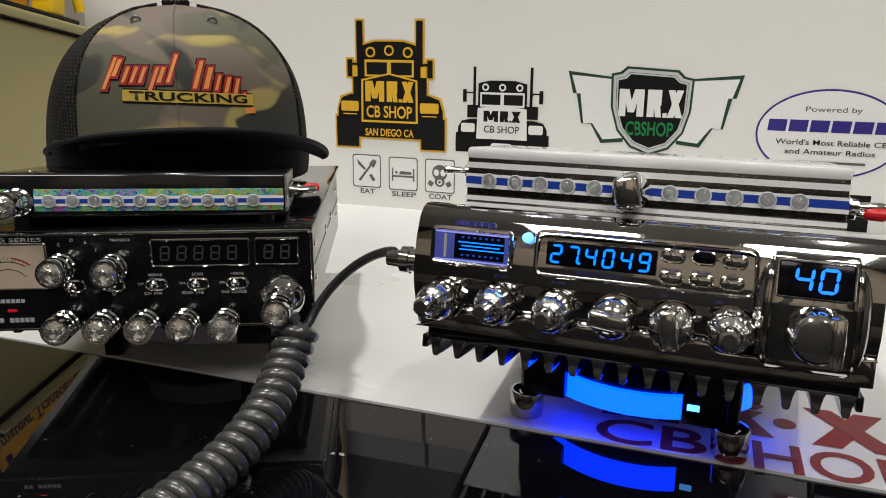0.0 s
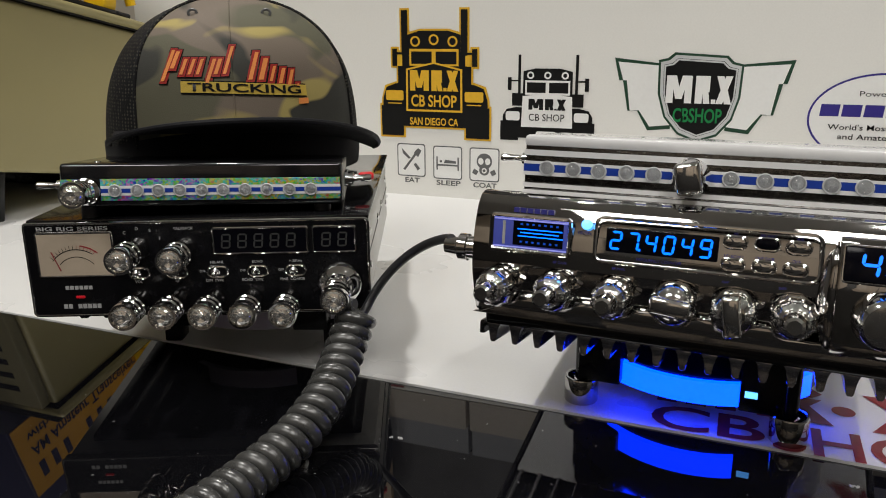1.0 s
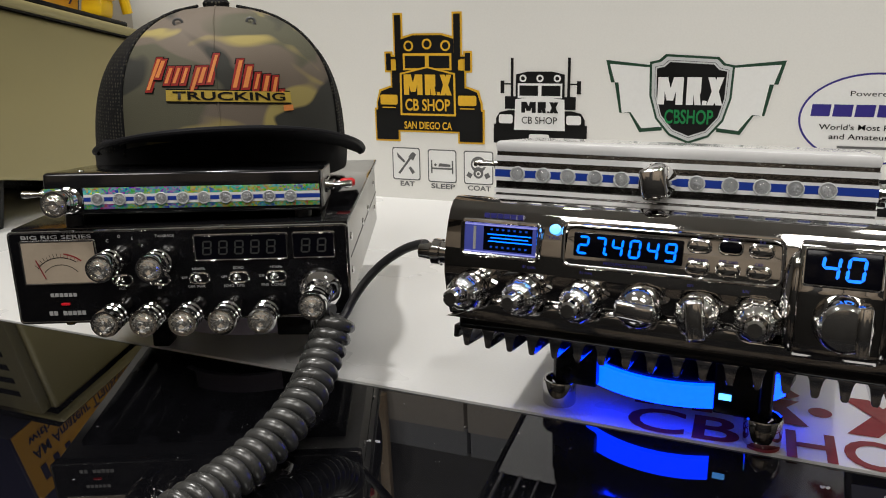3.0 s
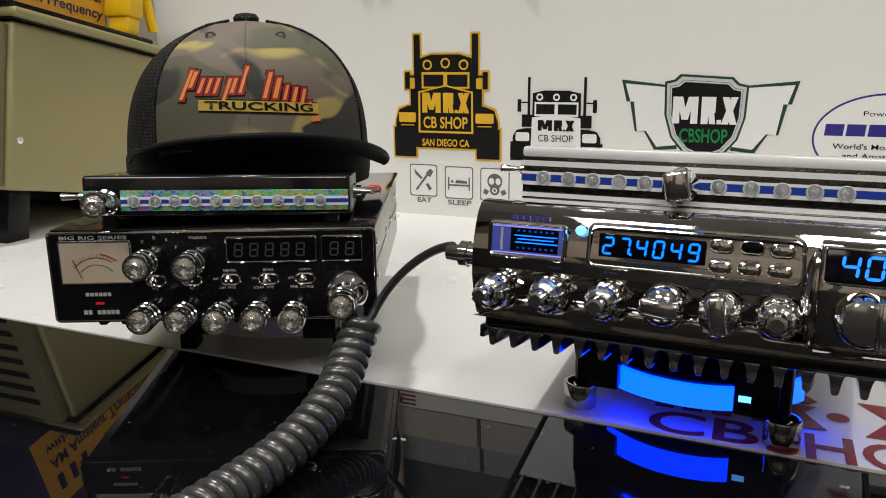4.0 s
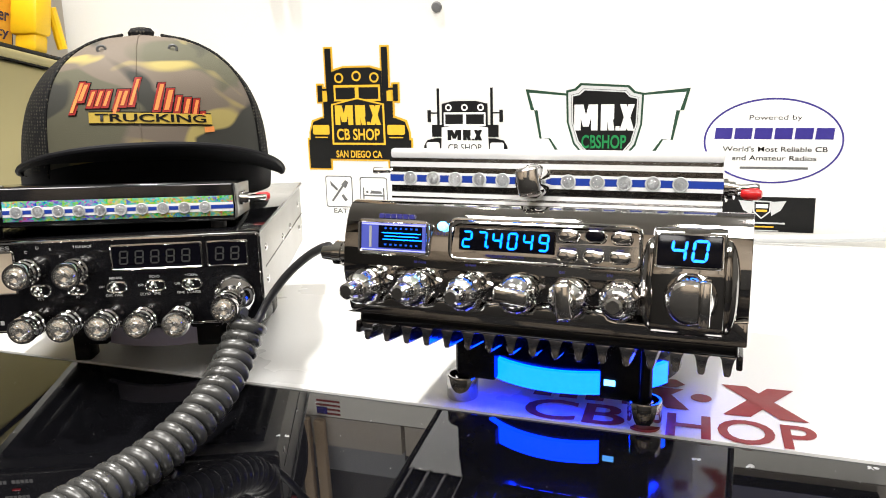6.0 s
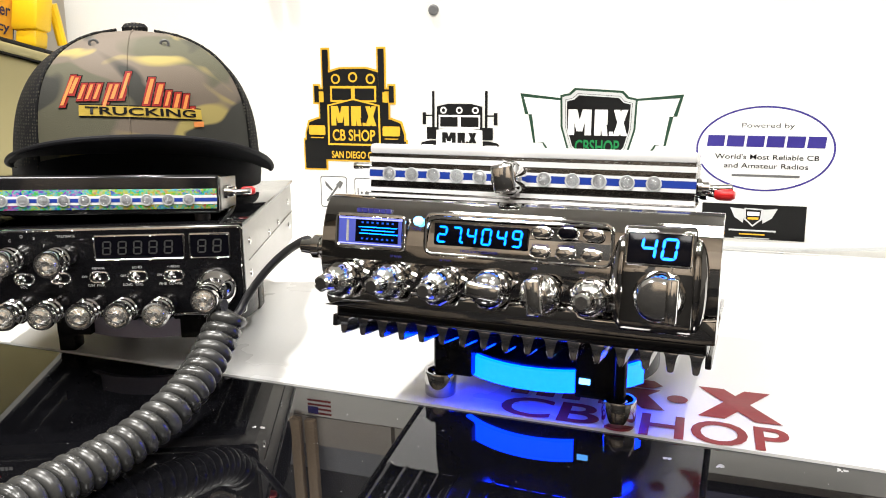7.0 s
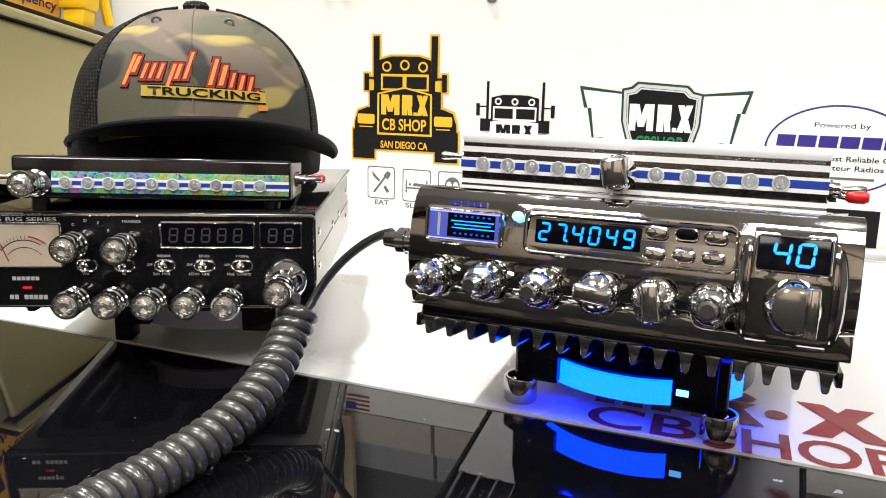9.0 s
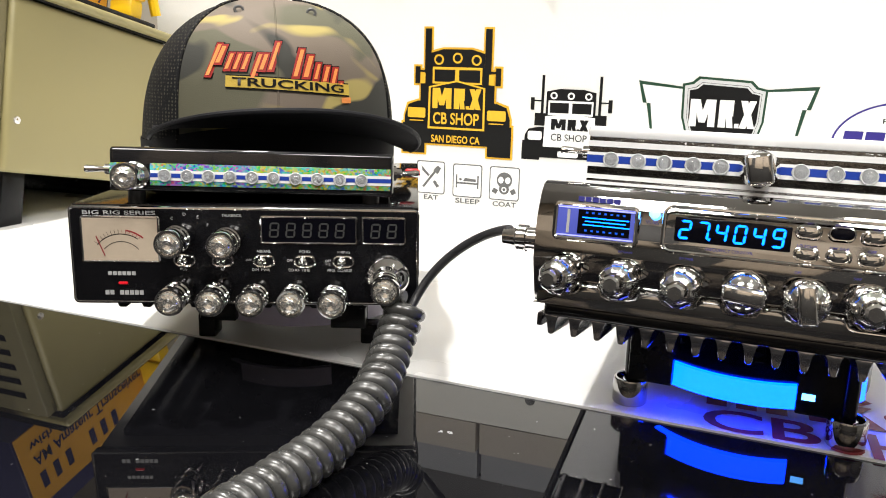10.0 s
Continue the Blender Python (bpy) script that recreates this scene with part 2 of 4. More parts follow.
def prism(points, axis, a, b, bev=0.0):
    """A polygon of 2D points drawn out along an axis from a to b."""
    out = bmesh.new()
    put = {"x": lambda p, t: (t, p[0], p[1]), "y": lambda p, t: (p[0], t, p[1]), "z": lambda p, t: (p[0], p[1], t)}[axis]
    lo = [out.verts.new(put(p, a)) for p in points]
    hi = [out.verts.new(put(p, b)) for p in points]
    n = len(points)
    out.faces.new(lo)
    out.faces.new(hi[::-1])
    for k in range(n):
        out.faces.new((lo[k], hi[k], hi[(k + 1) % n], lo[(k + 1) % n]))
    if bev:
        bmesh.ops.bevel(out, geom=out.edges[:], offset=bev, segments=2, affect="EDGES", profile=0.5)
    return out


def tube(points, radius, n=12, closed=False, bm=None):
    """A round tube along points."""
    b = bmesh.new()
    pts = [Vector(p) for p in points]
    count = len(pts)
    rings = []
    up = Vector((0.03, 0.11, 1)).normalized()
    for i, p in enumerate(pts):
        if closed:
            d = pts[(i + 1) % count] - pts[i - 1]
        else:
            d = pts[min(i + 1, count - 1)] - pts[max(i - 1, 0)]
        d.normalize()
        s = d.cross(up)
        if s.length < 1e-4:
            s = d.cross(Vector((1, 0, 0)))
        s.normalize()
        t = s.cross(d).normalized()
        up = t
        rings.append([b.verts.new(p + radius * (math.cos(2 * math.pi * k / n) * s + math.sin(2 * math.pi * k / n) * t)) for k in range(n)])
    for i in range(count if closed else count - 1):
        p, q = rings[i], rings[(i + 1) % count]
        for k in range(n):
            b.faces.new((p[k], p[(k + 1) % n], q[(k + 1) % n], q[k]))
    if not closed:
        b.faces.new(rings[0][::-1])
        b.faces.new(rings[-1])
    return merge(bm or bmesh.new(), b)


def round_rect(x0, x1, z0, z1, r, n=5):
    pts = []
    for cx, cz, a0 in ((x1 - r, z1 - r, 0), (x0 + r, z1 - r, 90), (x0 + r, z0 + r, 180), (x1 - r, z0 + r, 270)):
        for k in range(n + 1):
            a = radians(a0 + 90 * k / n)
            pts.append((cx + r * math.cos(a), cz + r * math.sin(a)))
    return pts


def ring_rect(x0, x1, z0, z1, r, y, thick):
    return tube([(x, y, z) for x, z in round_rect(x0, x1, z0, z1, r)], thick, 8, True)


def text_bm(words, height, wide=None, bold=0.0, align="CENTER"):
    """Letters in the xz plane facing -y, of that capital height, centred; wide squeezes them to that width."""
    cu = bpy.data.curves.new("letters", "FONT")
    cu.body, cu.size, cu.align_x = words, height / 0.70, align
    cu.offset = bold * height
    cu.resolution_u = 4
    ob = new("letters", cu)
    bpy.context.view_layer.update()
    me = bpy.data.meshes.new_from_object(ob.evaluated_get(bpy.context.evaluated_depsgraph_get()))
    b = bmesh.new()
    b.from_mesh(me)
    bpy.data.objects.remove(ob)
    bpy.data.curves.remove(cu)
    bpy.data.meshes.remove(me)
    xs = [v.co.x for v in b.verts]
    k = wide / (max(xs) - min(xs)) if wide else 1
    mid = (max(xs) + min(xs)) / 2 if wide else 0
    for v in b.verts:
        v.co = Vector(((v.co.x - mid) * k, 0, v.co.y - height / 2))
    return b


def letters(name, words, height, material, parent, x, y, z, wide=None, bold=0.0, turn=0.0, m=None):
    b = text_bm(words, height, wide, bold)
    b.transform(m if m is not None else Matrix.Translation((x, y, z)) @ Matrix.Rotation(radians(turn), 4, "Y"))
    return part(name, b, material, parent, smooth=0)


FRONT = Matrix.Rotation(radians(90), 4, "X")  # turns a lathe's z axis to -y


def front_at(x, y, z):
    return Matrix.Translation((x, y, z)) @ FRONT


# ---- the room ----
def setting(name, bm, material, label, category):
    return solid(name, bm, material, label, category, kind="structure", smooth=0)


setting("floor", box(-2.5, 2.5, -2.5, 2.2, -0.95, -0.90), M["floorm"], "brown floor of the shop", "floor")
setting("ceiling", box(-2.5, 2.5, -2.5, 2.2, 1.72, 1.78), M["ceil"], "white ceiling of the shop", "ceiling")
south = thing("wall_south", pose(0, 0, 0), "brown wooden panel wall behind the counter", "wall", kind="structure")
part("backing", box(-2.5, 2.5, -1.9, -1.82, -0.9, 1.72), M["darkwood"], south, smooth=0)
for k in range(9):
    part("panel", box(-2.47 + 0.555 * k, -2.47 + 0.555 * k + (0.53 if k % 3 else 0.30), -1.819, -1.79, 0.58 if k % 2 else 0.44, 1.70, 0.004), M["tan"], south)
setting("wall_north", box(-2.5, 2.5, 2.1, 2.2, -0.9, 1.72), M["beige"], "plain beige far wall", "wall")
setting("wall_east", box(2.5, 2.6, -2.5, 2.2, -0.9, 1.72), M["room"], "plain grey side wall", "wall")
setting("wall_west", box(-2.6, -2.5, -2.5, 2.2, -0.9, 1.72), M["room"], "plain grey side wall", "wall")
WALL = 1.0317
board = thing("wall_back", pose(0, 0, 0), "white board wall covered with shop stickers", "wall", kind="structure")
part("board", box(-0.67, 1.9, WALL, WALL + 0.02, 0.0, 0.321), M["wall"], board, smooth=0)


def edge_y(x):
    return 0.5113 - 0.029 * x


setting("table", prism([(-1.9, edge_y(-1.9)), (1.9, edge_y(1.9)), (1.9, 1.6), (-1.9, 1.6)], "z", -0.03, 0.0), M["table"], "white laminate counter top with red lettering", "counter")
# the glass slopes down a little towards the front
SLOPE = Matrix.Translation((0, 0.511, 0)) @ Matrix.Rotation(radians(1.8), 4, "X") @ Matrix.Translation((0, -0.511, 0))
b = prism([(-1.9, -0.25), (1.9, -0.25), (1.9, edge_y(1.9) - 0.0008), (-1.9, edge_y(-1.9) - 0.0008)], "z", -0.03, -0.0012)
b.transform(SLOPE)
setting("glass_front", b, M["glass"], "black glass front strip of the counter, mirror smooth", "counter")
setting("counter_base", box(-1.88, 1.88, -0.2, 1.58, -0.9, -0.040), M["darkwood"], "dark counter body under the top", "counter")


# ---- small makers shared by the radios ----
def seg_digit(ch, w, h, t, slant=0.10):
    """A seven-segment digit in the xz plane, origin at its lower left."""
    on = {"0": "abcdef", "2": "abged", "4": "fgbc", "7": "abc", "9": "abcdfg", "8": "abcdefg"}[ch]
    b = bmesh.new()
    where = {"a": (0, h, w, h), "g": (0, h / 2, w, h / 2), "d": (0, 0, w, 0), "f": (0, h / 2, 0, h), "b": (w, h / 2, w, h), "e": (0, 0, 0, h / 2), "c": (w, 0, w, h / 2)}
    for s in on:
        x0, z0, x1, z1 = where[s]
        d = Vector((x1 - x0, z1 - z0)).normalized()
        n = Vector((-d.y, d.x)) * t / 2
        p, q = Vector((x0, z0)), Vector((x1, z1))
        pts = [p, p + d * t * 0.68 + n, q - d * t * 0.68 + n, q, q - d * t * 0.68 - n, p + d * t * 0.68 - n]
        b.faces.new([b.verts.new((v.x + slant * v.y, 0, v.y)) for v in pts])
    bmesh.ops.remove_doubles(b, verts=b.verts[:], dist=1e-6)
    return b


def digits(chars, parent, x, y, z, w, h, t, step, material):
    for k, ch in enumerate(chars):
        b = seg_digit(ch, w, h, t)
        b.transform(Matrix.Translation((x + k * step, y, z)))
        part("digit", b, material, parent, smooth=0)


def crystal_bm(r, h):
    """A cut stone: a flat table with rings of facets."""
    b = bmesh.new()
    rows = [[b.verts.new((rr * math.cos(2 * math.pi * (k + o) / n), rr * math.sin(2 * math.pi * (k + o) / n), hh)) for k in range(n)] for rr, hh, n, o in ((r, 0, 12, 0), (r * 0.74, h * 0.75, 12, 0.5), (r * 0.42, h, 12, 0))]
    mid = b.verts.new((0, 0, h * 0.72))
    for p, q in zip(rows, rows[1:]):
        for k in range(12):
            b.faces.new((p[k], p[(k + 1) % 12], q[k]))
            b.faces.new((p[(k + 1) % 12], q[(k + 1) % 12], q[k]))
    for k in range(12):
        b.faces.new((rows[2][k], rows[2][(k + 1) % 12], mid))
    return b


def jewel_knob(parent, x, z, r=0.0076, length=0.033, y=0.0, skirt=1.0):
    prof = [(r * 0.80, 0), (r * 0.80, 0.004), (r * 0.72, 0.005), (r * 0.72, length * 0.38), (r * 0.95, length * 0.42), (r * 1.02, length * 0.5), (r * 1.02, length * 0.56), (r * 0.92, length * 0.58), (r * 0.92, length * 0.63), (r * 1.02, length * 0.65), (r * 1.02, length * 0.73), (r * 0.92, length * 0.75), (r * 0.92, length * 0.8), (r * 1.04, length * 0.83), (r * 1.06, length * 0.95), (r * 1.0, length), (r * 0.86, length), (r * 0.84, length * 0.96)]
    knob = part("knob", lathe(prof, 36, m=front_at(x, y, z)), M["chrome"], parent, "ribbed chrome knob with a crystal end")
    b = crystal_bm(r * 0.85, r * 0.42)
    b.transform(front_at(x, y - length * 0.96, z) @ Matrix.Rotation(x * 91, 4, "Z"))
    part("crystal", b, M["crystal"], knob, "faceted clear crystal", smooth=0)
    return knob


def toggle(parent, x, y, z, side, tip=None, up=0.0):
    """A toggle switch sticking out sideways: nut, bush and bat lever."""
    turn = Matrix.Translation((x, y, z)) @ Matrix.Rotation(radians(90 * side), 4, "Y") @ Matrix.Rotation(radians(up), 4, "X")
    sw = part("toggle_switch", lathe([(0.0045, 0), (0.0045, 0.002), (0.003, 0.0022), (0.003, 0.0055), (0.0014, 0.006), (0.0022, 0.0155), (0.0019, 0.0168)], 12, m=turn), M["chrome"], parent, "chrome toggle switch")
    if tip:
        part("tip", lathe([(0.0019, 0.009), (0.0028, 0.0105), (0.0030, 0.0165), (0.0018, 0.0185)], 14, m=turn), tip, sw, "red plastic tip")


def led_dome(parent, x, y, z, r):
    m = front_at(x, y, z)
    ring = part("led", lathe([(r * 1.28, 0), (r * 1.28, 0.0008), (r * 1.15, 0.0013), (r * 1.0, 0.0008)], 24, m=m), M["greyink"], parent, "pale led rim")
    part("reflector", lathe([(r * 0.98, 0.0001), (r * 0.55, 0.0004), (r * 0.30, 0.0009)], 16, m=m), M["greyink"], ring)
    dome = [(r, 0.0006)] + [(r * math.cos(radians(a)), 0.0006 + r * 0.55 * math.sin(radians(a))) for a in (20, 40, 60, 80)]
    part("lens", lathe(dome, 20, m=m), M["clear"], ring, "clear led lens")


def stand(m, high, lit):
    """A lamp stand: round lamp with a diffuser band between two black clamps on chrome feet; high: underside of the radio."""
    st = thing("radio_stand", m, "black radio stand with a glowing blue lamp" if lit else "black radio stand with an unlit round lamp", "radio stand", "radio stands")
    R = 0.070
    arc = [(R * math.sin(radians(a)), -R * math.cos(radians(a))) for a in range(-40, 29, 4)]
    inner = [(p[0] * 0.95, p[1] * 0.95) for p in arc]
    part("lamp_body", lathe([(R - 0.008, 0.012), (R - 0.004, 0.0135), (R - 0.004, 0.0285), (R - 0.010, 0.031)], 48), M["panel"], st)
    part("diffuser", prism(arc + inner[::-1], "z", 0.0145, 0.0275), M["ring"] if lit else M["ringoff"], st, "glowing blue diffuser band" if lit else "pale unlit diffuser band")
    arc = [(R * math.sin(radians(a)), -R * math.cos(radians(a))) for a in range(44, 61, 4)]
    part("side_diffuser", prism(arc + [(p[0] * 0.95, p[1] * 0.95) for p in arc][::-1], "z", 0.0145, 0.0275), M["ring"] if lit else M["ringoff"], st)
    for x0, x1, z0, fx, fy in ((-0.061, -0.037, 0.0155, -0.0600, -0.0590), (0.0255, 0.0490, 0.0125, 0.0510, -0.0645)):
        clamp = part("clamp", box(x0, x1, -0.066, 0.02, z0, high + 0.004, 0.0012), M["panel"], st, "black metal clamp")
        if x0 > 0 and lit:
            part("indicator", box(0.0282, 0.0345, -0.0668, -0.0655, 0.0212, 0.0245), M["bulb"], clamp, "small lit blue square")
        at = Matrix.Translation((fx, fy, 0))
        if not lit:
            part("leg", box(fx - 0.006, fx + 0.006, fy + 0.004, fy + 0.020, 0.0, z0 + 0.001, 0.0015), M["panel"], st, "black block foot")
            part("leg", box(fx - 0.008, fx + 0.008, 0.045, 0.065, 0.0, high + 0.004, 0.0015), M["panel"], st, "black block foot")
            continue
        foot = part("foot", lathe([(0.0092, 0), (0.0097, 0.0008), (0.0097, 0.0142), (0.0092, 0.0150), (0.0080, 0.0150), (0.0074, 0.0142), (0.0070, 0.006)], 36, m=at), M["smoke"], st, "chrome cup foot")
        part("post", lathe([(0.0038, 0.005), (0.0038, high - 0.002)], 16, m=at), M["panel"], foot)
        part("nut", lathe([(0.0050, 0.0062), (0.0050, 0.0135), (0.0038, 0.0140)], 6, m=at), M["chrome"], foot)
        back = Matrix.Translation((fx, 0.060, 0))
        foot = part("foot", lathe([(0.0080, 0), (0.0090, 0.001), (0.0090, 0.0112), (0.0070, 0.0122)], 28, m=back), M["chrome"], st, "chrome cup foot")
        part("post", lathe([(0.0038, 0.008), (0.0038, high + 0.012)], 16, m=back), M["panel"], foot)
    return st


# ---- chrome radio ----
radio = thing("cb_radio", pose(0.0213, 0.4580, 0.0724, -8.15, -0.18, -2.83), "dark chrome radio with blue lit displays and chrome knobs", "radio", "radios")
part("body", box(0.005, 0.198, 0.026, 0.25, 0.001, 0.0535, 0.002), M["black"], radio, "gloss black metal case")
shell = prism([(0.0092, 0.0004), (0.0084, 0.0018), (0.0064, 0.006), (0.0038, 0.012), (0.0014, 0.018), (-0.0002, 0.0225), (-0.0010, 0.027), (-0.0004, 0.036), (0.0006, 0.043), (0.0020, 0.0495), (0.0042, 0.0548), (0.0075, 0.0586), (0.0120, 0.0604), (0.0170, 0.0606), (0.028, 0.0585), (0.028, 0.002), (0.022, 0.0)], "x", 0.0, 0.203, 0.0004)
part("face", shell, M["smoke"], radio, "mirror-like dark chrome front")
hump = [(0.0, 0.0)]
for c0 in (0.0285, 0.0565, 0.0835, 0.1095, 0.134):
    hump += [(c0 - 0.0095, 0.0065), (c0 - 0.006, 0.0075), (c0 - 0.004, 0.011), (c0 + 0.004, 0.011), (c0 + 0.006, 0.0075), (c0 + 0.0095, 0.0065)]
hump += [(0.158, 0.0065), (0.160, 0.011), (0.195, 0.011), (0.203, 0.012), (0.203, 0.0)]
part("lower_lip", prism(hump, "y", 0.0022, 0.012, 0.0009), M["smoke"], radio, "scalloped dark chrome lower edge")
part("ridge", tube([(x, 0.0018, z) for x, z in hump[1:-1]], 0.0006, 8), M["chrome"], radio, "thin bright scalloped ridge")
part("meter_frame", ring_rect(0.0095, 0.048, 0.0335, 0.0500, 0.0018, -0.0008, 0.0012), M["chrome"], radio)
meter = part("meter_window", box(0.0105, 0.0470, -0.0012, 0.001, 0.0345, 0.0490, 0.0006), M["glow"], radio, "blue lit signal meter")
part("scale_plate", box(0.0205, 0.0450, -0.0016, -0.0011, 0.0362, 0.0478), M["lens"], meter)
for z0, a, b2 in ((0.0404, 0.023, 0.045), (0.0421, 0.024, 0.043), (0.0438, 0.0225, 0.0445)):
    part("scale_bar", box(a, b2, -0.0018, -0.0016, z0, z0 + 0.00055), M["seg"], meter)
for k in range(7):
    for z0 in (0.0375, 0.0460):
        part("tick", box(0.0240 + k * 0.0029, 0.0252 + k * 0.0029, -0.0018, -0.0016, z0, z0 + 0.0009), M["dimseg"], meter)
part("edge_strip", box(0.0108, 0.0468, -0.0017, -0.0012, 0.0480, 0.0487), M["edgeglow"], meter)
part("edge_strip", box(0.0108, 0.0468, -0.0017, -0.0012, 0.0348, 0.0354), M["edgeglow"], meter)
part("edge_strip", box(0.0152, 0.0165, -0.0017, -0.0012, 0.0362, 0.0474), M["legend"], meter)
part("indicator_lamp", lathe([(0.0023, -0.002), (0.0023, 0.001), (0.0016, 0.0020), (0.0007, 0.0024)], 20, m=front_at(0.0554, 0.0, 0.0488)), M["bulb"], radio, "lit blue indicator")
for k in range(6):
    part("maker_mark", box(0.0190 + 0.0034 * k, 0.0218 + 0.0034 * k, 0.0024, 0.0050, 0.0515, 0.0538), M["dimlegend"], radio)
letters("lettering", "TX RX", 0.0015, M["dimlegend"], radio, 0.0545, -0.0009, 0.0450)
part("panel_frame", ring_rect(0.0600, 0.1545, 0.0325, 0.0528, 0.004, -0.0006, 0.0009), M["chrome"], radio)
disp = part("frequency_display", box(0.0650, 0.1138, -0.0016, 0.001, 0.0375, 0.0485, 0.0006), M["lens"], radio, "black display window with blue digits")
for k, ch in enumerate("274049"):
    b = seg_digit(ch, 0.0042, 0.0076, 0.0011)
    b.transform(Matrix.Translation((0.0672 + k * 0.0078, -0.0019, 0.0392)))
    part("digit", b, M["seg"], disp, "lit blue digit", smooth=0)
part("decimal_point", box(0.0797, 0.0808, -0.0020, -0.0018, 0.0390, 0.0401), M["seg"], disp)
letters("lettering", "FREQUENCY COUNTER", 0.0013, M["dimlegend"], radio, 0.0890, -0.0009, 0.0352)
for bx, bz, word in ((0.1204, 0.0470, "HI"), (0.1333, 0.0473, "RB ANT"), (0.1457, 0.0470, "R.B"), (0.1202, 0.0372, "LO ECHO"), (0.1328, 0.0375, "OFF SWR"), (0.1451, 0.0375, "OFF")):
    dark = word == "RB ANT"
    part("push_button", prism(round_rect(bx - 0.0042, bx + 0.0042, bz - 0.0021, bz + 0.0021, 0.0020), "y", -0.0028, 0.0, 0.0005), M["lens"] if dark else M["chrome"], radio, "black oval opening" if dark else "oval chrome button")
    part("button_rim", ring_rect(bx - 0.0046, bx + 0.0046, bz - 0.0025, bz + 0.0025, 0.0022, -0.0006, 0.0006), M["chrome"], radio)
    letters("lettering", word, 0.0013, M["dimlegend"], radio, bx, -0.0009, bz + 0.0036)
pod = part("channel_pod", prism([(0.0, 0.004), (-0.007, 0.005), (-0.0085, 0.009), (-0.0085, 0.033), (-0.004, 0.0525), (0.0, 0.054)], "x", 0.1605, 0.1925, 0.0012), M["smoke"], radio, "raised dark chrome channel housing")
for wx, sg in ((0.1600, -1), (0.1930, 1)):
    wing_bm = bmesh.new()
    bmesh.ops.create_uvsphere(wing_bm, u_segments=24, v_segments=14, radius=1.0)
    wing_bm.transform(Matrix.Translation((wx, -0.0006, 0.0270)) @ Matrix.Diagonal((0.0058, 0.0062, 0.0215, 1)))
    part("pod_flank", wing_bm, M["smoke"], radio, "curved chrome flank of the housing")
tilt = Matrix.Translation((0.1765, -0.0066, 0.0430)) @ Matrix.Rotation(-math.atan2(0.0045, 0.0195), 4, "X")
b = box(-0.0138, 0.0138, -0.0008, 0.001, -0.0068, 0.0072, 0.0005)
b.transform(tilt)
chan = part("channel_display", b, M["lens"], radio, "black channel window with blue digits")
for k, ch in enumerate("40"):
    b = seg_digit(ch, 0.0058, 0.0090, 0.0013)
    b.transform(tilt @ Matrix.Translation((-0.0078 + k * 0.0092, -0.0012, -0.0043)))
    part("digit", b, M["seg"], chan, "lit blue digit", smooth=0)
b = tube([(x, 0, z) for x, z in round_rect(-0.0142, 0.0142, -0.0072, 0.0076, 0.001)], 0.0006, 8, True)
b.transform(tilt)
part("window_rim", b, M["chrome"], radio)
letters("lettering", "OFF", 0.0012, M["dimlegend"], radio, 0.118, -0.0009, 0.0292)
letters("lettering", "S/RF", 0.0012, M["dimlegend"], radio, 0.141, -0.0009, 0.0292)
letters("lettering", "RF GAIN", 0.0012, M["dimlegend"], radio, 0.044, -0.0009, 0.0298)
letters("lettering", "RF PWR", 0.0012, M["dimlegend"], radio, 0.0715, -0.0009, 0.0298)
# dual knobs: fluted skirt and a smaller inner knob; single ones with a grip bar
for kx, kz, dual in ((0.0150, 0.0155, 1), (0.0430, 0.0165, 1), (0.0705, 0.0165, 1), (0.0975, 0.0180, 0), (0.1225, 0.0175, 0), (0.1465, 0.0182, 1)):
    m = front_at(kx, -0.001, kz)
    if dual:
        part("collar", lathe([(0.0086, -0.007), (0.0086, 0.0012), (0.0080, 0.0016)], 40, m=m), M["knob"], radio, "plain chrome knob collar")
        k1 = part("knob", lathe([(0.0078, 0.0), (0.0078, 0.0020), (0.0097, 0.0024), (0.0099, 0.0040), (0.0096, 0.0065), (0.0089, 0.0095), (0.0078, 0.0125), (0.0064, 0.0148), (0.0052, 0.0156)], 96, flutes=12, depth=0.04, m=m), M["knob"], radio, "fluted chrome outer knob")
        part("inner_knob", lathe([(0.0051, 0.0150), (0.0053, 0.0170), (0.0050, 0.0210), (0.0042, 0.0248), (0.0030, 0.0258)], 36, flutes=6, depth=0.05, m=m), M["knob"], k1, "small chrome inner knob")
    else:
        k1 = part("knob", lathe([(0.0086, -0.007), (0.0086, 0.0012), (0.0080, 0.0016), (0.0080, 0.0022), (0.0098, 0.0026), (0.0100, 0.0042), (0.0098, 0.0065), (0.0090, 0.0100), (0.0074, 0.0130), (0.0050, 0.0148), (0.0022, 0.0152)], 56, m=m), M["knob"], radio, "rounded chrome knob")
        grip = box(-0.0040, 0.0040, -0.0088, 0.0088, 0.004, 0.0192, 0.0018, 3)
        grip.transform(m @ Matrix.Rotation(radians(84 if kx < 0.11 else 8), 4, "Z"))
        part("grip", grip, M["knob"], k1)
    part("pointer", prism([(kx + 0.0095, kz + 0.0015), (kx + 0.0120, kz + 0.003), (kx + 0.0095, kz + 0.0045)], "y", -0.0018, 0.0), M["knob"], radio)
m = front_at(0.1782, -0.0085, 0.0222)
big = part("channel_knob", lathe([(0.0110, 0), (0.0116, 0.001), (0.0116, 0.0035), (0.0108, 0.0065), (0.0101, 0.0128), (0.0092, 0.0150), (0.0080, 0.0162), (0.004, 0.0166)], 48, m=m), M["knob"], radio, "large chrome channel knob")
b = box(-0.0026, 0.0026, -0.0100, 0.0100, 0.006, 0.0182, 0.0012)
b.transform(m @ Matrix.Translation((0.0066, 0, 0)))
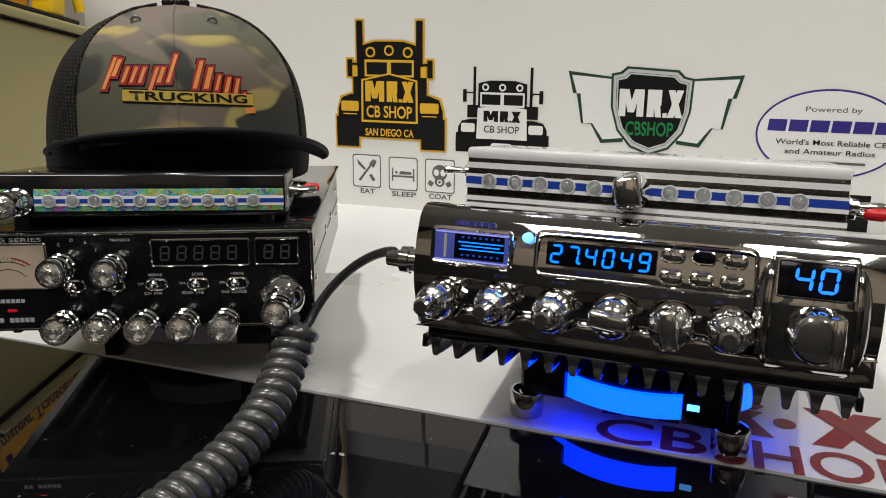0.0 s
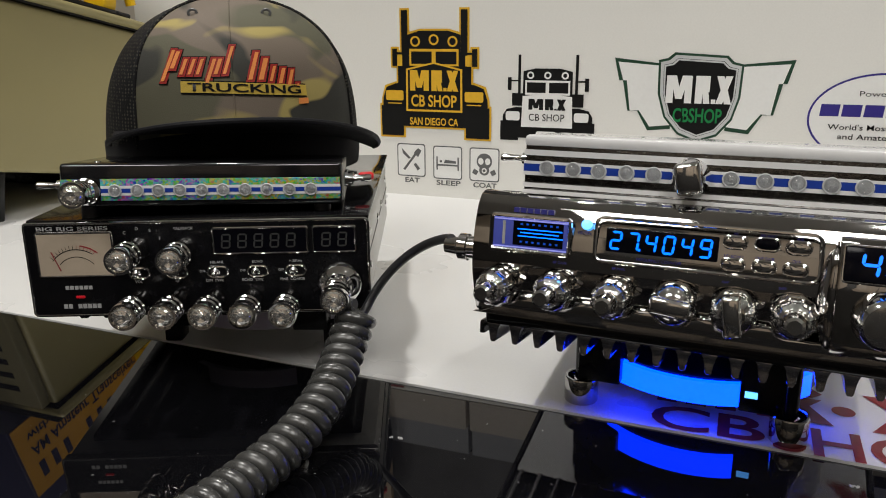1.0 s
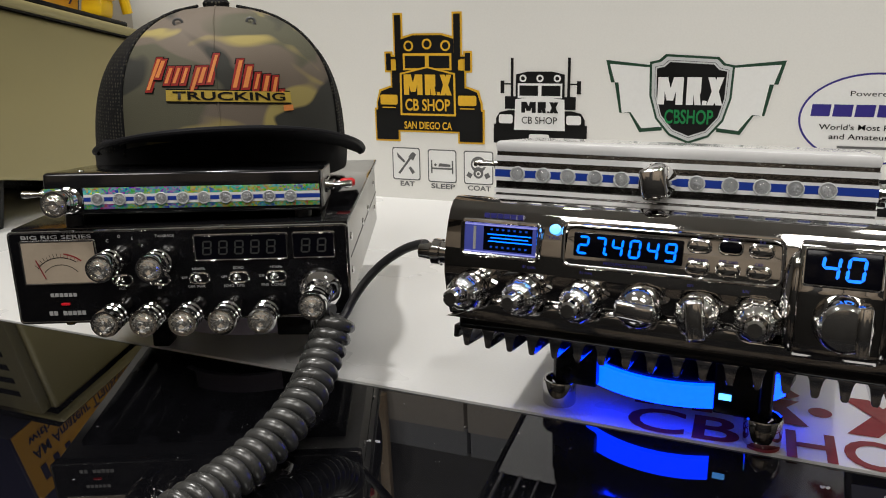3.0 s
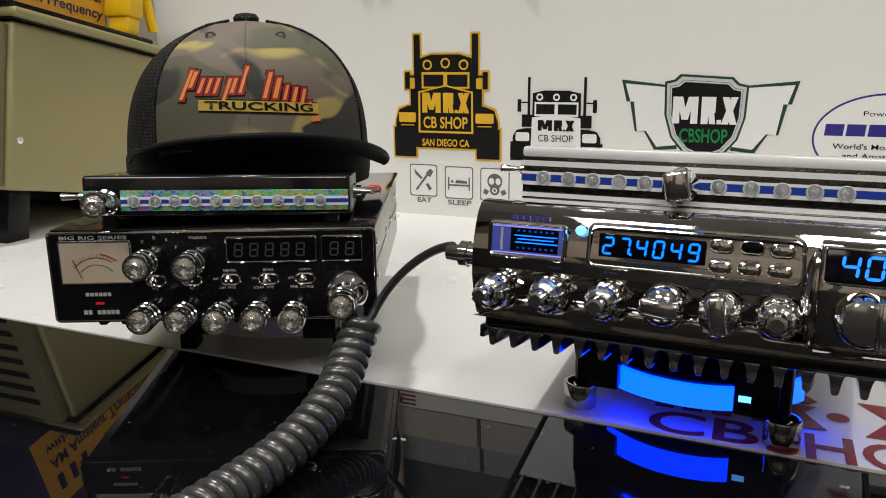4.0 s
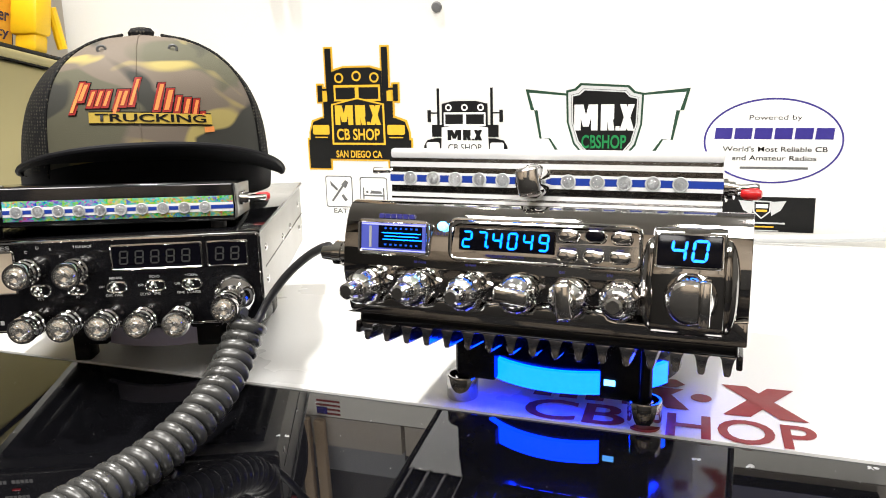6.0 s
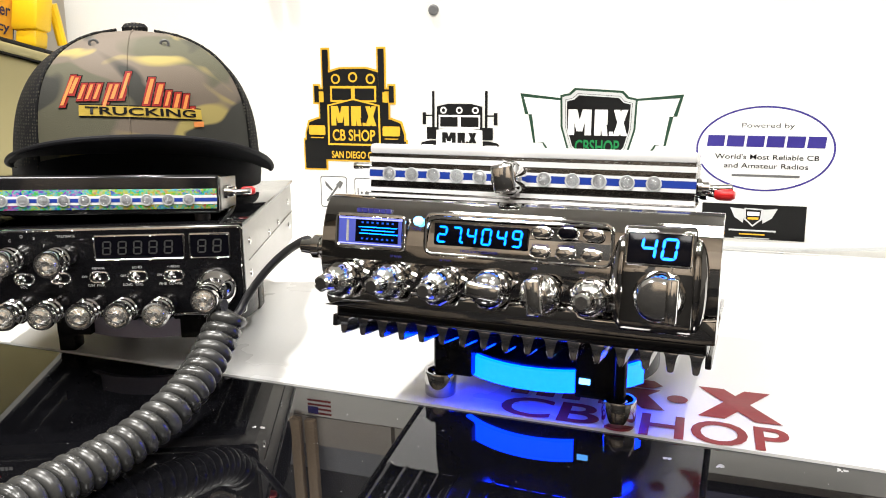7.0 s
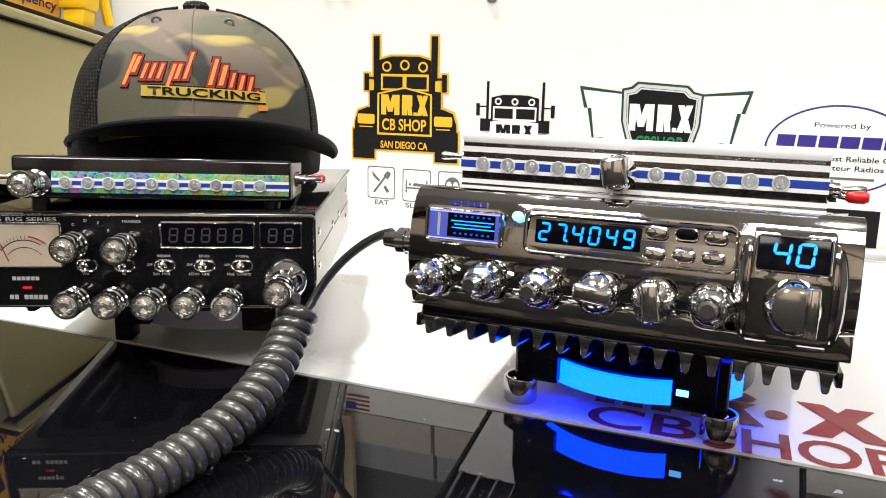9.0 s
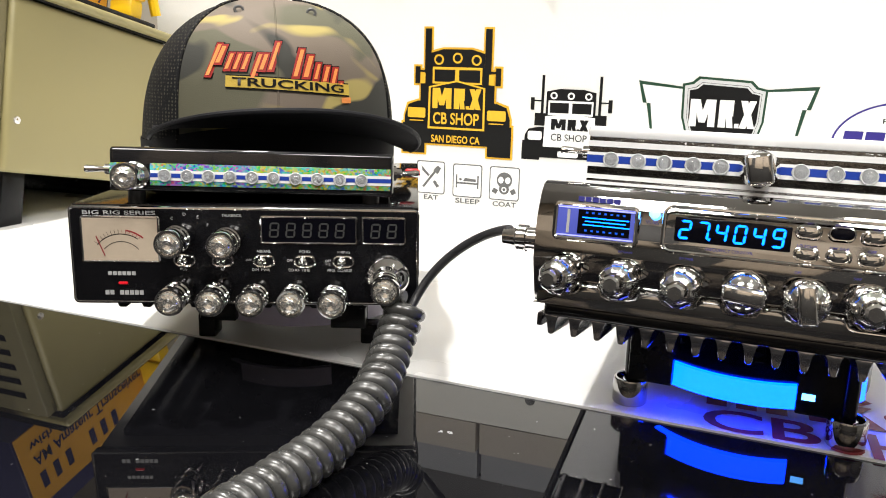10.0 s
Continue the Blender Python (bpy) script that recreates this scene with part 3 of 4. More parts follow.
part("grip", b, M["knob"], big)
part("heat_sink", box(0.005, 0.1995, 0.0085, 0.245, -0.0068, 0.0006, 0.0022, 3), M["black"], radio, "gloss black heat sink rail")
for k in range(17):
    fx = 0.0095 + k * 0.0116
    part("fin", prism([(fx - 0.0050, -0.0060), (fx - 0.0032, -0.0066), (fx - 0.0024, -0.0080), (fx - 0.0017, -0.0148), (fx - 0.0010, -0.0160), (fx + 0.0010, -0.0160), (fx + 0.0017, -0.0148), (fx + 0.0024, -0.0080), (fx + 0.0032, -0.0066), (fx + 0.0050, -0.0060)], "y", 0.010, 0.064, 0.0004), M["fin"], radio)
part("base_plate", box(0.0048, 0.1982, 0.0660, 0.242, -0.0125, -0.0066, 0.001), M["plate"], radio, "grey bottom plate")
for fx in (0.0012, 0.1988):
    part("side_lip", box(fx, fx + 0.003, 0.012, 0.243, -0.0130, -0.0062, 0.0008), M["black"], radio)
plug = part("cord_socket", lathe([(0.0075, 0), (0.0075, 0.003), (0.0060, 0.0035), (0.0060, 0.009), (0.0070, 0.0095), (0.0070, 0.014), (0.0048, 0.0155), (0.0042, 0.022)], 20, m=Matrix.Translation((0.001, 0.016, 0.030)) @ Matrix.Rotation(radians(-90), 4, "Y")), M["chrome"], radio, "chrome cord connector on the side")

stand(pose(0.1290, 0.5840, 0, 0, 0, -2.8), 0.046, True)


# ---- black radio ----
gal = thing("cb_radio", pose(-0.2426, 0.4340, 0.0449, -1.2, -0.45, 22.2), "black radio with jewelled chrome knobs and unlit displays", "radio", "radios")
part("body", box(0.002, 0.197, 0.004, 0.262, 0.001, 0.0555, 0.0012), M["steel"], gal, "grey steel case")
part("lid", box(0.0, 0.199, 0.0035, 0.264, 0.0545, 0.0572, 0.0008), M["black"], gal, "gloss black case top")
part("seam", box(0.1965, 0.1975, 0.03, 0.262, 0.0275, 0.0282), M["panel"], gal)
for sy, sz in ((0.035, 0.040), (0.035, 0.018), (0.235, 0.040), (0.235, 0.018), (0.12, 0.031), (0.17, 0.031)):
    part("screw", lathe([(0.0028, 0), (0.0026, 0.0008), (0.001, 0.0012)], 14, m=Matrix.Translation((0.197, sy, sz)) @ Matrix.Rotation(radians(90), 4, "Y")), M["chrome"], gal)
part("face", prism(round_rect(0.0, 0.199, 0.0, 0.056, 0.0022), "y", -0.0015, 0.005, 0.0006), M["panel"], gal, "black front panel")
part("face_rim", ring_rect(0.0005, 0.1985, 0.0005, 0.0557, 0.002, -0.0006, 0.0011), M["chrome"], gal, "thin chrome border")
part("meter_frame", ring_rect(0.0068, 0.0502, 0.0245, 0.0505, 0.001, -0.0014, 0.0009), M["chrome"], gal)
mt = part("meter", box(0.0072, 0.0498, -0.0020, 0.0, 0.0249, 0.0501), M["meterface"], gal, "cream needle meter with black and red scales")


def arc_bm(cx, cz, r, a0, a1, t, y, n=18):
    b = bmesh.new()
    rows = []
    for k in range(n + 1):
        a = radians(a0 + (a1 - a0) * k / n)
        rows.append([b.verts.new((cx + rr * math.sin(a), y, cz + rr * math.cos(a))) for rr in (r - t / 2, r + t / 2)])
    for p, q in zip(rows, rows[1:]):
        b.faces.new((p[0], q[0], q[1], p[1]))
    return b


part("scale_arc", arc_bm(0.029, 0.0235, 0.0172, -52, 34, 0.0005, -0.0021), M["ink"], mt, smooth=0)
part("scale_arc", arc_bm(0.029, 0.0235, 0.0128, -50, 50, 0.0004, -0.0021), M["ink"], mt, smooth=0)
part("scale_arc", arc_bm(0.029, 0.0235, 0.0195, 8, 40, 0.0009, -0.0021), M["redink"], mt, smooth=0)
for k in range(14):
    a = -50 + k * 6.5
    part("tick", arc_bm(0.029, 0.0235, 0.0186, a, a + 0.8, 0.0022, -0.00212, 1), M["ink"] if k < 8 else M["redink"], mt, smooth=0)
b = tube([(0.0195, -0.0024, 0.0280), (0.0150, -0.0024, 0.0395)], 0.0003, 6)
part("needle", b, M["redink"], mt)
for k in range(6):
    part("maker_mark", box(0.0203 + 0.0027 * k, 0.0224 + 0.0027 * k, -0.0018, -0.0015, 0.0164, 0.0186), M["legend"], gal)
for k in range(8):
    if k != 2:
        part("model_mark", box(0.0180 + 0.0028 * k, 0.0202 + 0.0028 * k, -0.0018, -0.0015, 0.0048, 0.0074), M["legend"], gal)
letters("lettering", "BIG RIG SERIES", 0.0022, M["legend"], gal, 0.0285, -0.0018, 0.0531, 0.041, 0.02)
part("indicator_lamp", box(0.0258, 0.0312, -0.0025, -0.001, 0.0110, 0.0126, 0.0006), M["redled"], gal, "red indicator light")
for x0, x1, name, n, dx in ((0.1087, 0.1632, "frequency_display", 5, 0.0094), (0.1668, 0.1912, "channel_display", 2, 0.0094)):
    part("window_rim", ring_rect(x0, x1, 0.0366, 0.0516, 0.001, -0.0016, 0.0008), M["chrome"], gal)
    win = part(name, box(x0 + 0.0005, x1 - 0.0005, -0.0022, 0.0, 0.037, 0.0512), M["lens"], gal, "dark unlit display window")
    for k in range(n):
        b = seg_digit("8", 0.0046, 0.0078, 0.0010)
        b.transform(Matrix.Translation((x0 + 0.0048 + k * dx, -0.0023, 0.0402)))
        part("digit", b, M["offseg"], win, smooth=0)
for sx, word in ((0.0642, ""), (0.0862, ""), (0.1099, "NB/ANL"), (0.1334, "ECHO"), (0.1557, "+10KHz")):
    part("switch_rim", ring_rect(sx - 0.0058, sx + 0.0058, 0.0225, 0.0287, 0.003, -0.0016, 0.0007), M["chrome"], gal)
    part("slide_switch", lathe([(0.0026, 0), (0.0026, 0.002), (0.0014, 0.003), (0.0012, 0.007), (0.0006, 0.0076)], 14, m=front_at(sx - 0.001, -0.0015, 0.0255)), M["chrome"], gal)
    if word:
        letters("lettering", word, 0.0016, M["legend"], gal, sx, -0.0018, 0.0315)
        letters("lettering", "OFF", 0.0014, M["legend"], gal, sx - 0.0088, -0.0018, 0.0262)
for wx, wz, word in ((0.0920, 0.0522, "TALKBACK"), (0.0860, 0.0205, "RF"), (0.1078, 0.0205, "DIM  PWR"), (0.1300, 0.0205, "ECHO  TIME"), (0.1535, 0.0205, "FINE  COARSE"), (0.0635, 0.0205, "VOL")):
    letters("lettering", word, 0.0016, M["legend"], gal, wx, -0.0018, wz)
for k, ch in enumerate("CDEFGH"):
    a = radians(-38 + k * 33)
    letters("lettering", ch, 0.0018, M["legend"], gal, 0.0665 + 0.0135 * math.sin(a), -0.0018, 0.0408 + 0.0118 * math.cos(a))
for kx, kz in ((0.0655, 0.0415), (0.0930, 0.0408), (0.0642, 0.0095), (0.0858, 0.0093), (0.1076, 0.0090), (0.1296, 0.0090), (0.1518, 0.0087)):
    jewel_knob(gal, kx, kz, y=-0.0015)
part("knob_skirt", lathe([(0.0135, 0), (0.0135, 0.002), (0.0118, 0.006), (0.0085, 0.009)], 36, m=front_at(0.1815, -0.0015, 0.0170)), M["chrome"], gal)
jewel_knob(gal, 0.1812, 0.0168, 0.0078, 0.034, -0.0015)
part("heat_sink", box(0.012, 0.187, 0.02, 0.25, -0.0035, 0.0012, 0.0006), M["panel"], gal)
for k in range(12):
    fx = 0.020 + k * 0.0145
    part("fin", prism([(fx - 0.0046, -0.0033), (fx + 0.0046, -0.0033), (fx + 0.0022, -0.0085), (fx - 0.0022, -0.0085)], "y", 0.018, 0.248, 0.0006), M["panel"], gal)
stand(pose(-0.1780, 0.5900, 0, 0, 0, 20.0), 0.036, False)


# ---- light bars on top of the radios ----
bar = thing("light_bar", pose(0.0398, 0.4851, 0.1301, -6.2, 0.03, -1.2), "white and mirror striped light bar standing on a radio", "light bar", "light bars")
part("body", box(0.0004, 0.1710, 0.0006, 0.075, -0.0005, 0.0230, 0.0006), M["striped"], bar, "mirror finished case")
part("top_cover", box(-0.0002, 0.1716, -0.0006, 0.076, 0.0222, 0.0278, 0.0018), M["white"], bar, "white acrylic cover")
for z0, z1, key in ((0.0178, 0.0206, "white"), (0.0136, 0.0150, "white"), (0.0099, 0.0136, "blue"), (0.0080, 0.0099, "white"), (0.0020, 0.0042, "white"), (-0.0015, 0.0008, "white")):
    part("stripe", box(0.0, 0.1714, -0.0003, 0.004, z0, z1), M[key], bar, "blue stripe" if key == "blue" else "white stripe", smooth=0)
for lx in (0.0119, 0.0250, 0.0374, 0.0506, 0.0632, 0.0974, 0.1119, 0.1252, 0.1388, 0.1517):
    led_dome(bar, lx, -0.0003, 0.0117, 0.0030)
kb = part("knob", lathe([(0.0085, 0), (0.0088, 0.001), (0.0088, 0.0035), (0.0080, 0.006), (0.0074, 0.0120), (0.0066, 0.0145), (0.003, 0.0152)], 32, m=front_at(0.0800, -0.0003, 0.0118)), M["chrome"], bar, "chrome centre knob")
b = box(-0.0058, 0.0058, -0.0072, 0.0072, 0.005, 0.0168, 0.0020, 3)
b.transform(front_at(0.0800, -0.0003, 0.0118) @ Matrix.Rotation(radians(12), 4, "Z"))
part("grip", b, M["chrome"], kb)
for ty, up, tip in ((0.014, -9, None), (0.022, 8, None), (0.018, 14, M["red"])):
    toggle(bar, 0.1712, ty, 0.0105 if not tip else 0.0075, 1, tip, up)
toggle(bar, 0.0003, 0.016, 0.0150, -1, None, 4)
for fx in (0.012, 0.158):
    for fy in (0.01, 0.066):
        part("rubber_foot", lathe([(0.004, -0.0040), (0.004, 0.0)], 14, m=Matrix.Translation((fx, fy, 0))), M["rubber"], bar)

bar = thing("light_bar", pose(-0.2218, 0.4439, 0.1104, -6.0, 0.84, 26.4), "gloss black light bar with holographic strip on a radio", "light bar", "light bars")
part("body", box(0.0, 0.1604, 0.0, 0.085, 0.0, 0.0250, 0.0022, 3), M["black"], bar, "gloss black case")
part("end_plate", box(0.1600, 0.1612, 0.006, 0.083, 0.002, 0.0235, 0.0005), M["steel"], bar, "brushed steel end plate")
part("holographic_strip", box(0.0225, 0.1590, -0.0006, 0.002, 0.0036, 0.0162, 0.0002), M["holo"], bar, "rainbow holographic foil strip")
part("holographic_strip", box(0.0004, 0.0108, -0.0006, 0.002, 0.0095, 0.0160, 0.0002), M["holo"], bar, "rainbow holographic foil strip")
part("stripe", box(0.0227, 0.1592, -0.0009, 0.0, 0.0066, 0.0122), M["white"], bar, "white stripe", smooth=0)
part("stripe", box(0.0228, 0.1594, -0.0011, 0.0, 0.0082, 0.0106), M["blue"], bar, "blue stripe", smooth=0)
for lx in (0.0307, 0.0432, 0.0550, 0.0670, 0.0794, 0.0915, 0.1041, 0.1166, 0.1295, 0.1420):
    led_dome(bar, lx, -0.0011, 0.0094, 0.0029)
part("bush", lathe([(0.0078, 0), (0.0078, 0.002), (0.0055, 0.0035)], 24, m=front_at(0.0147, -0.0004, 0.0091)), M["chrome"], bar)
jewel_knob(bar, 0.0147, 0.0091, 0.0072, 0.024, -0.0004)
for ty, up, tip in ((0.020, -10, None), (0.030, 6, None), (0.040, 2, M["red"])):
    toggle(bar, 0.1610, ty, 0.0135, 1, tip, up)
toggle(bar, 0.0, 0.012, 0.0118, -1, None, 3)
part("screw", lathe([(0.002, 0), (0.0015, 0.0008)], 12, m=Matrix.Translation((0.018, 0.012, 0.025))), M["chrome"], bar)
for fx in (0.012, 0.148):
    for fy in (0.012, 0.072):
        part("rubber_foot", lathe([(0.005, -0.0095), (0.005, 0.0005)], 14, m=Matrix.Translation((fx, fy, 0))), M["rubber"], bar)


# ---- microphone cord ----
cord = thing("microphone_cord", pose(0, 0, 0), "black coiled microphone cord plugged into the chrome radio", "cord")


def bezier(p, n):
    p = [Vector(q) for q in p]
    return [(1 - s) ** 3 * p[0] + 3 * s * (1 - s) ** 2 * p[1] + 3 * s * s * (1 - s) * p[2] + s ** 3 * p[3] for s in (k / n for k in range(n + 1))]


BEND = [(-0.0541, 0.4863, 0.055), (-0.0643, 0.46, 0.0135), (-0.0319, 0.4265, 0.0329), (-0.0626, 0.3965, 0.003), (-0.0557, 0.405, 0.0055), (-0.0716, 0.2959, 0.0083)]


def bend(s):
    p = [Vector(q) for q in BEND]
    while len(p) > 1:
        p = [a.lerp(b2, s) for a, b2 in zip(p, p[1:])]
    return p[0]


AXIS = [bend(k / 100) for k in range(101)]
AXIS += [AXIS[-1] + (AXIS[-1] - AXIS[-3]).normalized() * 0.0025 * k for k in range(1, 33)]
WIRE, COIL = 0.0036, 0.0083


def coil_points(axis, pitch, per):
    out, walked, up = [], [0.0], Vector((0, 0, 1))
    for a, b2 in zip(axis, axis[1:]):
        walked.append(walked[-1] + (b2 - a).length)
    total = walked[-1]
    count = int(total / pitch * per)
    side = None
    j = 0
    for i in range(count + 1):
        s = total * i / count
        while j < len(axis) - 2 and walked[j + 1] < s:
            j += 1
        f = (s - walked[j]) / (walked[j + 1] - walked[j])
        p = axis[j].lerp(axis[j + 1], f)
        d = (axis[j + 1] - axis[j]).normalized()
        if side is None:
            side = d.cross(Vector((1, 0, 0))).normalized()
        side = (side - d * side.dot(d)).normalized()
        oth = d.cross(side)
        a = 2 * math.pi * s / pitch
        out.append(p + COIL * (math.cos(a) * side + math.sin(a) * oth))
    return out


part("coil", tube(coil_points(AXIS, 0.0079, 24), WIRE, 14), M["coil"], cord, "thick coiled grey-black vinyl cord")
LEAD = bezier([(0.0040, 0.4788, 0.1033), (-0.0153, 0.5022, 0.0969), (-0.0488, 0.5175, 0.0774), (-0.0568, 0.4996, 0.0507)], 24) + [Vector((-0.0575, 0.4925, 0.0470))]
part("lead", tube(LEAD, 0.0026, 12), M["rubber"], cord, "smooth straight lead")


# ---- camouflage cap ----
CAPM = pose(-0.2463, 0.6560, 0.1240, -1.0, 0.0, 34.0)
cap = thing("baseball_cap", CAPM, "camouflage trucker cap with black brim and red embroidery", "cap")
CR, CH = 0.0936, 0.1085


def crown(a, v, off=0.0):
    """A point of the crown: a round from the front, v from the rim (0) to the top (1)."""
    front = max(0.0, math.cos(a))
    r = CR * (1 - v ** (2.7 + 1.5 * front)) ** 0.5
    r = r * (1.0 + (0.03 + 0.095 * max(0.0, -math.cos(a - 0.75))) * (1 - v)) + off
    lift = CH * v * (1 + 0.06 * front * (1 - v))
    return Vector((r * math.sin(a), -r * math.cos(a) * 1.02, lift + off * v))


def crown_patch(a0, a1, na, nv=22, off=0.0):
    b = bmesh.new()
    rows = [[b.verts.new(crown(a0 + (a1 - a0) * i / na, 0.999 * (j / nv) ** 0.75, off)) for i in range(na + 1)] for j in range(nv + 1)]
    for p, q in zip(rows, rows[1:]):
        for i in range(na):
            b.faces.new((p[i], p[i + 1], q[i + 1], q[i]))
    return b


F = radians(62)
part("front_panel", crown_patch(-F + 0.27, F + 0.05, 36), M["camo"], cap, "green and brown camouflage front panel", smooth=80)
part("mesh_back", crown_patch(F + 0.05, 2 * math.pi - F + 0.27, 50), M["mesh"], cap, "black mesh back", smooth=80)
for a in (-F + 0.27, F + 0.05):
    part("piping", tube([crown(a, 0.99 * (k / 20) ** 0.8, 0.0006) for k in range(21)], 0.0012, 8), M["mesh"], cap)
def skirt(a0, a1, na):
    """The lowest band of the cap, from the crown's rim down to its support."""
    b = bmesh.new()
    rows = [[b.verts.new(crown(a0 + (a1 - a0) * i / na, 0.0, off) - Vector((0, 0, d))) for i in range(na + 1)] for d, off in ((0.0, 0.0012), (0.012, 0.0012), (0.0215, 0.0), (0.0215, -0.004), (-0.004, -0.004))]
    for i, v in enumerate(rows[0]):
        a = a0 + (a1 - a0) * i / na
        v.co = crown(a, 0.125 * max(0.0, math.cos(1.4 * a)) if abs(a) < 1.12 else 0.0, 0.0012)
    for p, q in zip(rows, rows[1:]):
        for i in range(na):
            b.faces.new((p[i], p[i + 1], q[i + 1], q[i]))
    return b


part("sweatband", skirt(-math.pi, math.pi, 72), M["brim"], cap, "dark cloth band", smooth=80)
part("seam", tube([crown(0, 0.99 * (k / 20) ** 0.8, 0.0002) for k in range(21)], 0.0006, 6), M["camo"], cap)
part("button", lathe([(0.010, 0), (0.0105, 0.003), (0.008, 0.006), (0.003, 0.007)], 20, m=Matrix.Translation((0, 0, CH * 0.995))), M["mesh"], cap, "dark cloth top button")
for a in (-0.40, 0.42):
    p = crown(a, 0.86, 0.0008)
    part("eyelet", tube([p + Vector((0.003 * math.cos(t), 0.0006, 0.0024 * math.sin(t))) for t in (2 * math.pi * k / 12 for k in range(12))], 0.0010, 6, True), M["line"], cap, "stitched eyelet")


def brim_point(u, w):
    """u from side to side (-1..1), w from the crown (0) to the front edge (1)."""
    root = crown(u * radians(64), 0.0)
    turn = u * math.pi / 2
    tip = Matrix.Rotation(radians(3.4), 3, "Z") @ Vector(((0.0995 if u > 0 else 0.0935) * math.sin(turn * 0.96), -0.061 - 0.126 * max(0.0, math.cos(turn)) ** 0.85, 0))
    p = root.lerp(tip, w)
    rise = 0.035 * math.cos(turn) * (0.40 + 0.60 * w)
    return Vector((p.x, p.y, rise - 0.006 * w + 0.010 * max(0.0, -u) ** 1.5))


def brim_bm():
    b = bmesh.new()
    nu, nw = 40, 8
    top = [[b.verts.new(brim_point(-1 + 2 * i / nu, j / nw) + Vector((0, 0, 0.0014))) for i in range(nu + 1)] for j in range(nw + 1)]
    low = [[b.verts.new(brim_point(-1 + 2 * i / nu, j / nw) - Vector((0, 0, 0.0014))) for i in range(nu + 1)] for j in range(nw + 1)]
    for g, flip in ((top, False), (low, True)):
        for p, q in zip(g, g[1:]):
            for i in range(nu):
                f = (p[i], p[i + 1], q[i + 1], q[i])
                b.faces.new(f[::-1] if flip else f)
    for i in range(nu):
        b.faces.new((top[nw][i], top[nw][i + 1], low[nw][i + 1], low[nw][i]))
    return b


brim = part("brim", brim_bm(), M["brim"], cap, "black cloth brim", smooth=60)
part("edge_piping", tube([brim_point(-1 + 2 * i / 40, 1.0) for i in range(41)], 0.0019, 8), M["brim"], brim)


def on_crown(b, lift, a_mid=0.0):
    """Bends a flat xz piece round the front of the crown."""
    for v in b.verts:
        lo, hi, z = 0.0, 0.999, v.co.z
        for _ in range(24):
            mid = (lo + hi) / 2
            if crown(v.co.x / CR + a_mid, mid).z < z:
                lo = mid
            else:
                hi = mid
        v.co = crown(v.co.x / CR + a_mid, lo, lift - v.co.y)
    return b


def slab(x0, x1, z0, z1, lean=0.0, n=3, bm=None):
    b = bm or bmesh.new()
    for i in range(n):
        a, c = x0 + (x1 - x0) * i / n, x0 + (x1 - x0) * (i + 1) / n
        b.faces.new([b.verts.new(p) for p in ((a, 0, z0), (c, 0, z0), (c + lean, 0, z1), (a + lean, 0, z1))])
    return b


# the owner's name as plain leaning stitched bars, its trade as letters
STROKES = ((-0.0510, 0.0036, 0.0475, 0.0215), (-0.0440, 0.0040, 0.0560, 0.0120), (-0.0368, 0.0032, 0.0520, 0.0110), (-0.0308, 0.0030, 0.0520, 0.0110), (-0.0250, 0.0030, 0.0520, 0.0110), (-0.0190, 0.0032, 0.0455, 0.0175), (-0.0128, 0.0034, 0.0520, 0.0110), (-0.0066, 0.0030, 0.0525, 0.0190), (0.0100, 0.0036, 0.0500, 0.0190), (0.0170, 0.0042, 0.0505, 0.0150), (0.0245, 0.0030, 0.0500, 0.0110), (0.0308, 0.0036, 0.0490, 0.0110), (0.0375, 0.0034, 0.0485, 0.0110), (0.0440, 0.0024, 0.0475, 0.0030))
for lift, grow, key, label in ((0.0005, 0.0018, "ink", "black stitched outline"), (0.0009, 0.0011, "redthread", "red stitched outline"), (0.0013, -0.0004, "orangethread", "orange stitched bar")):
    for x0, wide, z0, high in STROKES:
        z0 -= 0.10 * max(0.0, x0 + 0.01)
        part("embroidery", on_crown(slab(x0 - grow, x0 + wide + grow, z0 - grow, z0 + high + grow, 0.35 * high), lift), M[key], cap, label, smooth=60)
for lift, grow, key in ((0.0007, 0.0010, "ink"), (0.0011, 0.0, "yellowthread")):
    b = bmesh.new()
    for k in range(16):
        x0, x1 = -0.0355 + 0.0055 * k, -0.0355 + 0.0055 * (k + 1)
        d0, d1 = -0.0045 * (k / 16) ** 1.5, -0.0045 * ((k + 1) / 16) ** 1.5
        b.faces.new([b.verts.new(p) for p in ((x0, 0, 0.0405 + d0 - grow), (x1, 0, 0.0405 + d1 - grow), (x1, 0, 0.0480 + d1 + grow), (x0, 0, 0.0480 + d0 + grow))])
    part("embroidery", on_crown(b, lift), M[key], cap, "yellow stitched band" if key != "ink" else "", smooth=60)
b = text_bm("TRUCKING", 0.0054, 0.078, 0.03)
for v in b.verts:
    v.co.z += 0.0442 - 0.0045 * max(0.0, (v.co.x + 0.041) / 0.088) ** 1.5
    v.co.x += 0.0085
part("lettering", on_crown(b, 0.0016), M["ink"], cap, smooth=0)
part("embroidery", on_crown(slab(0.0455, 0.0535, 0.0305, 0.0345, 0.0), 0.0012), M["orangethread"], cap, smooth=60)


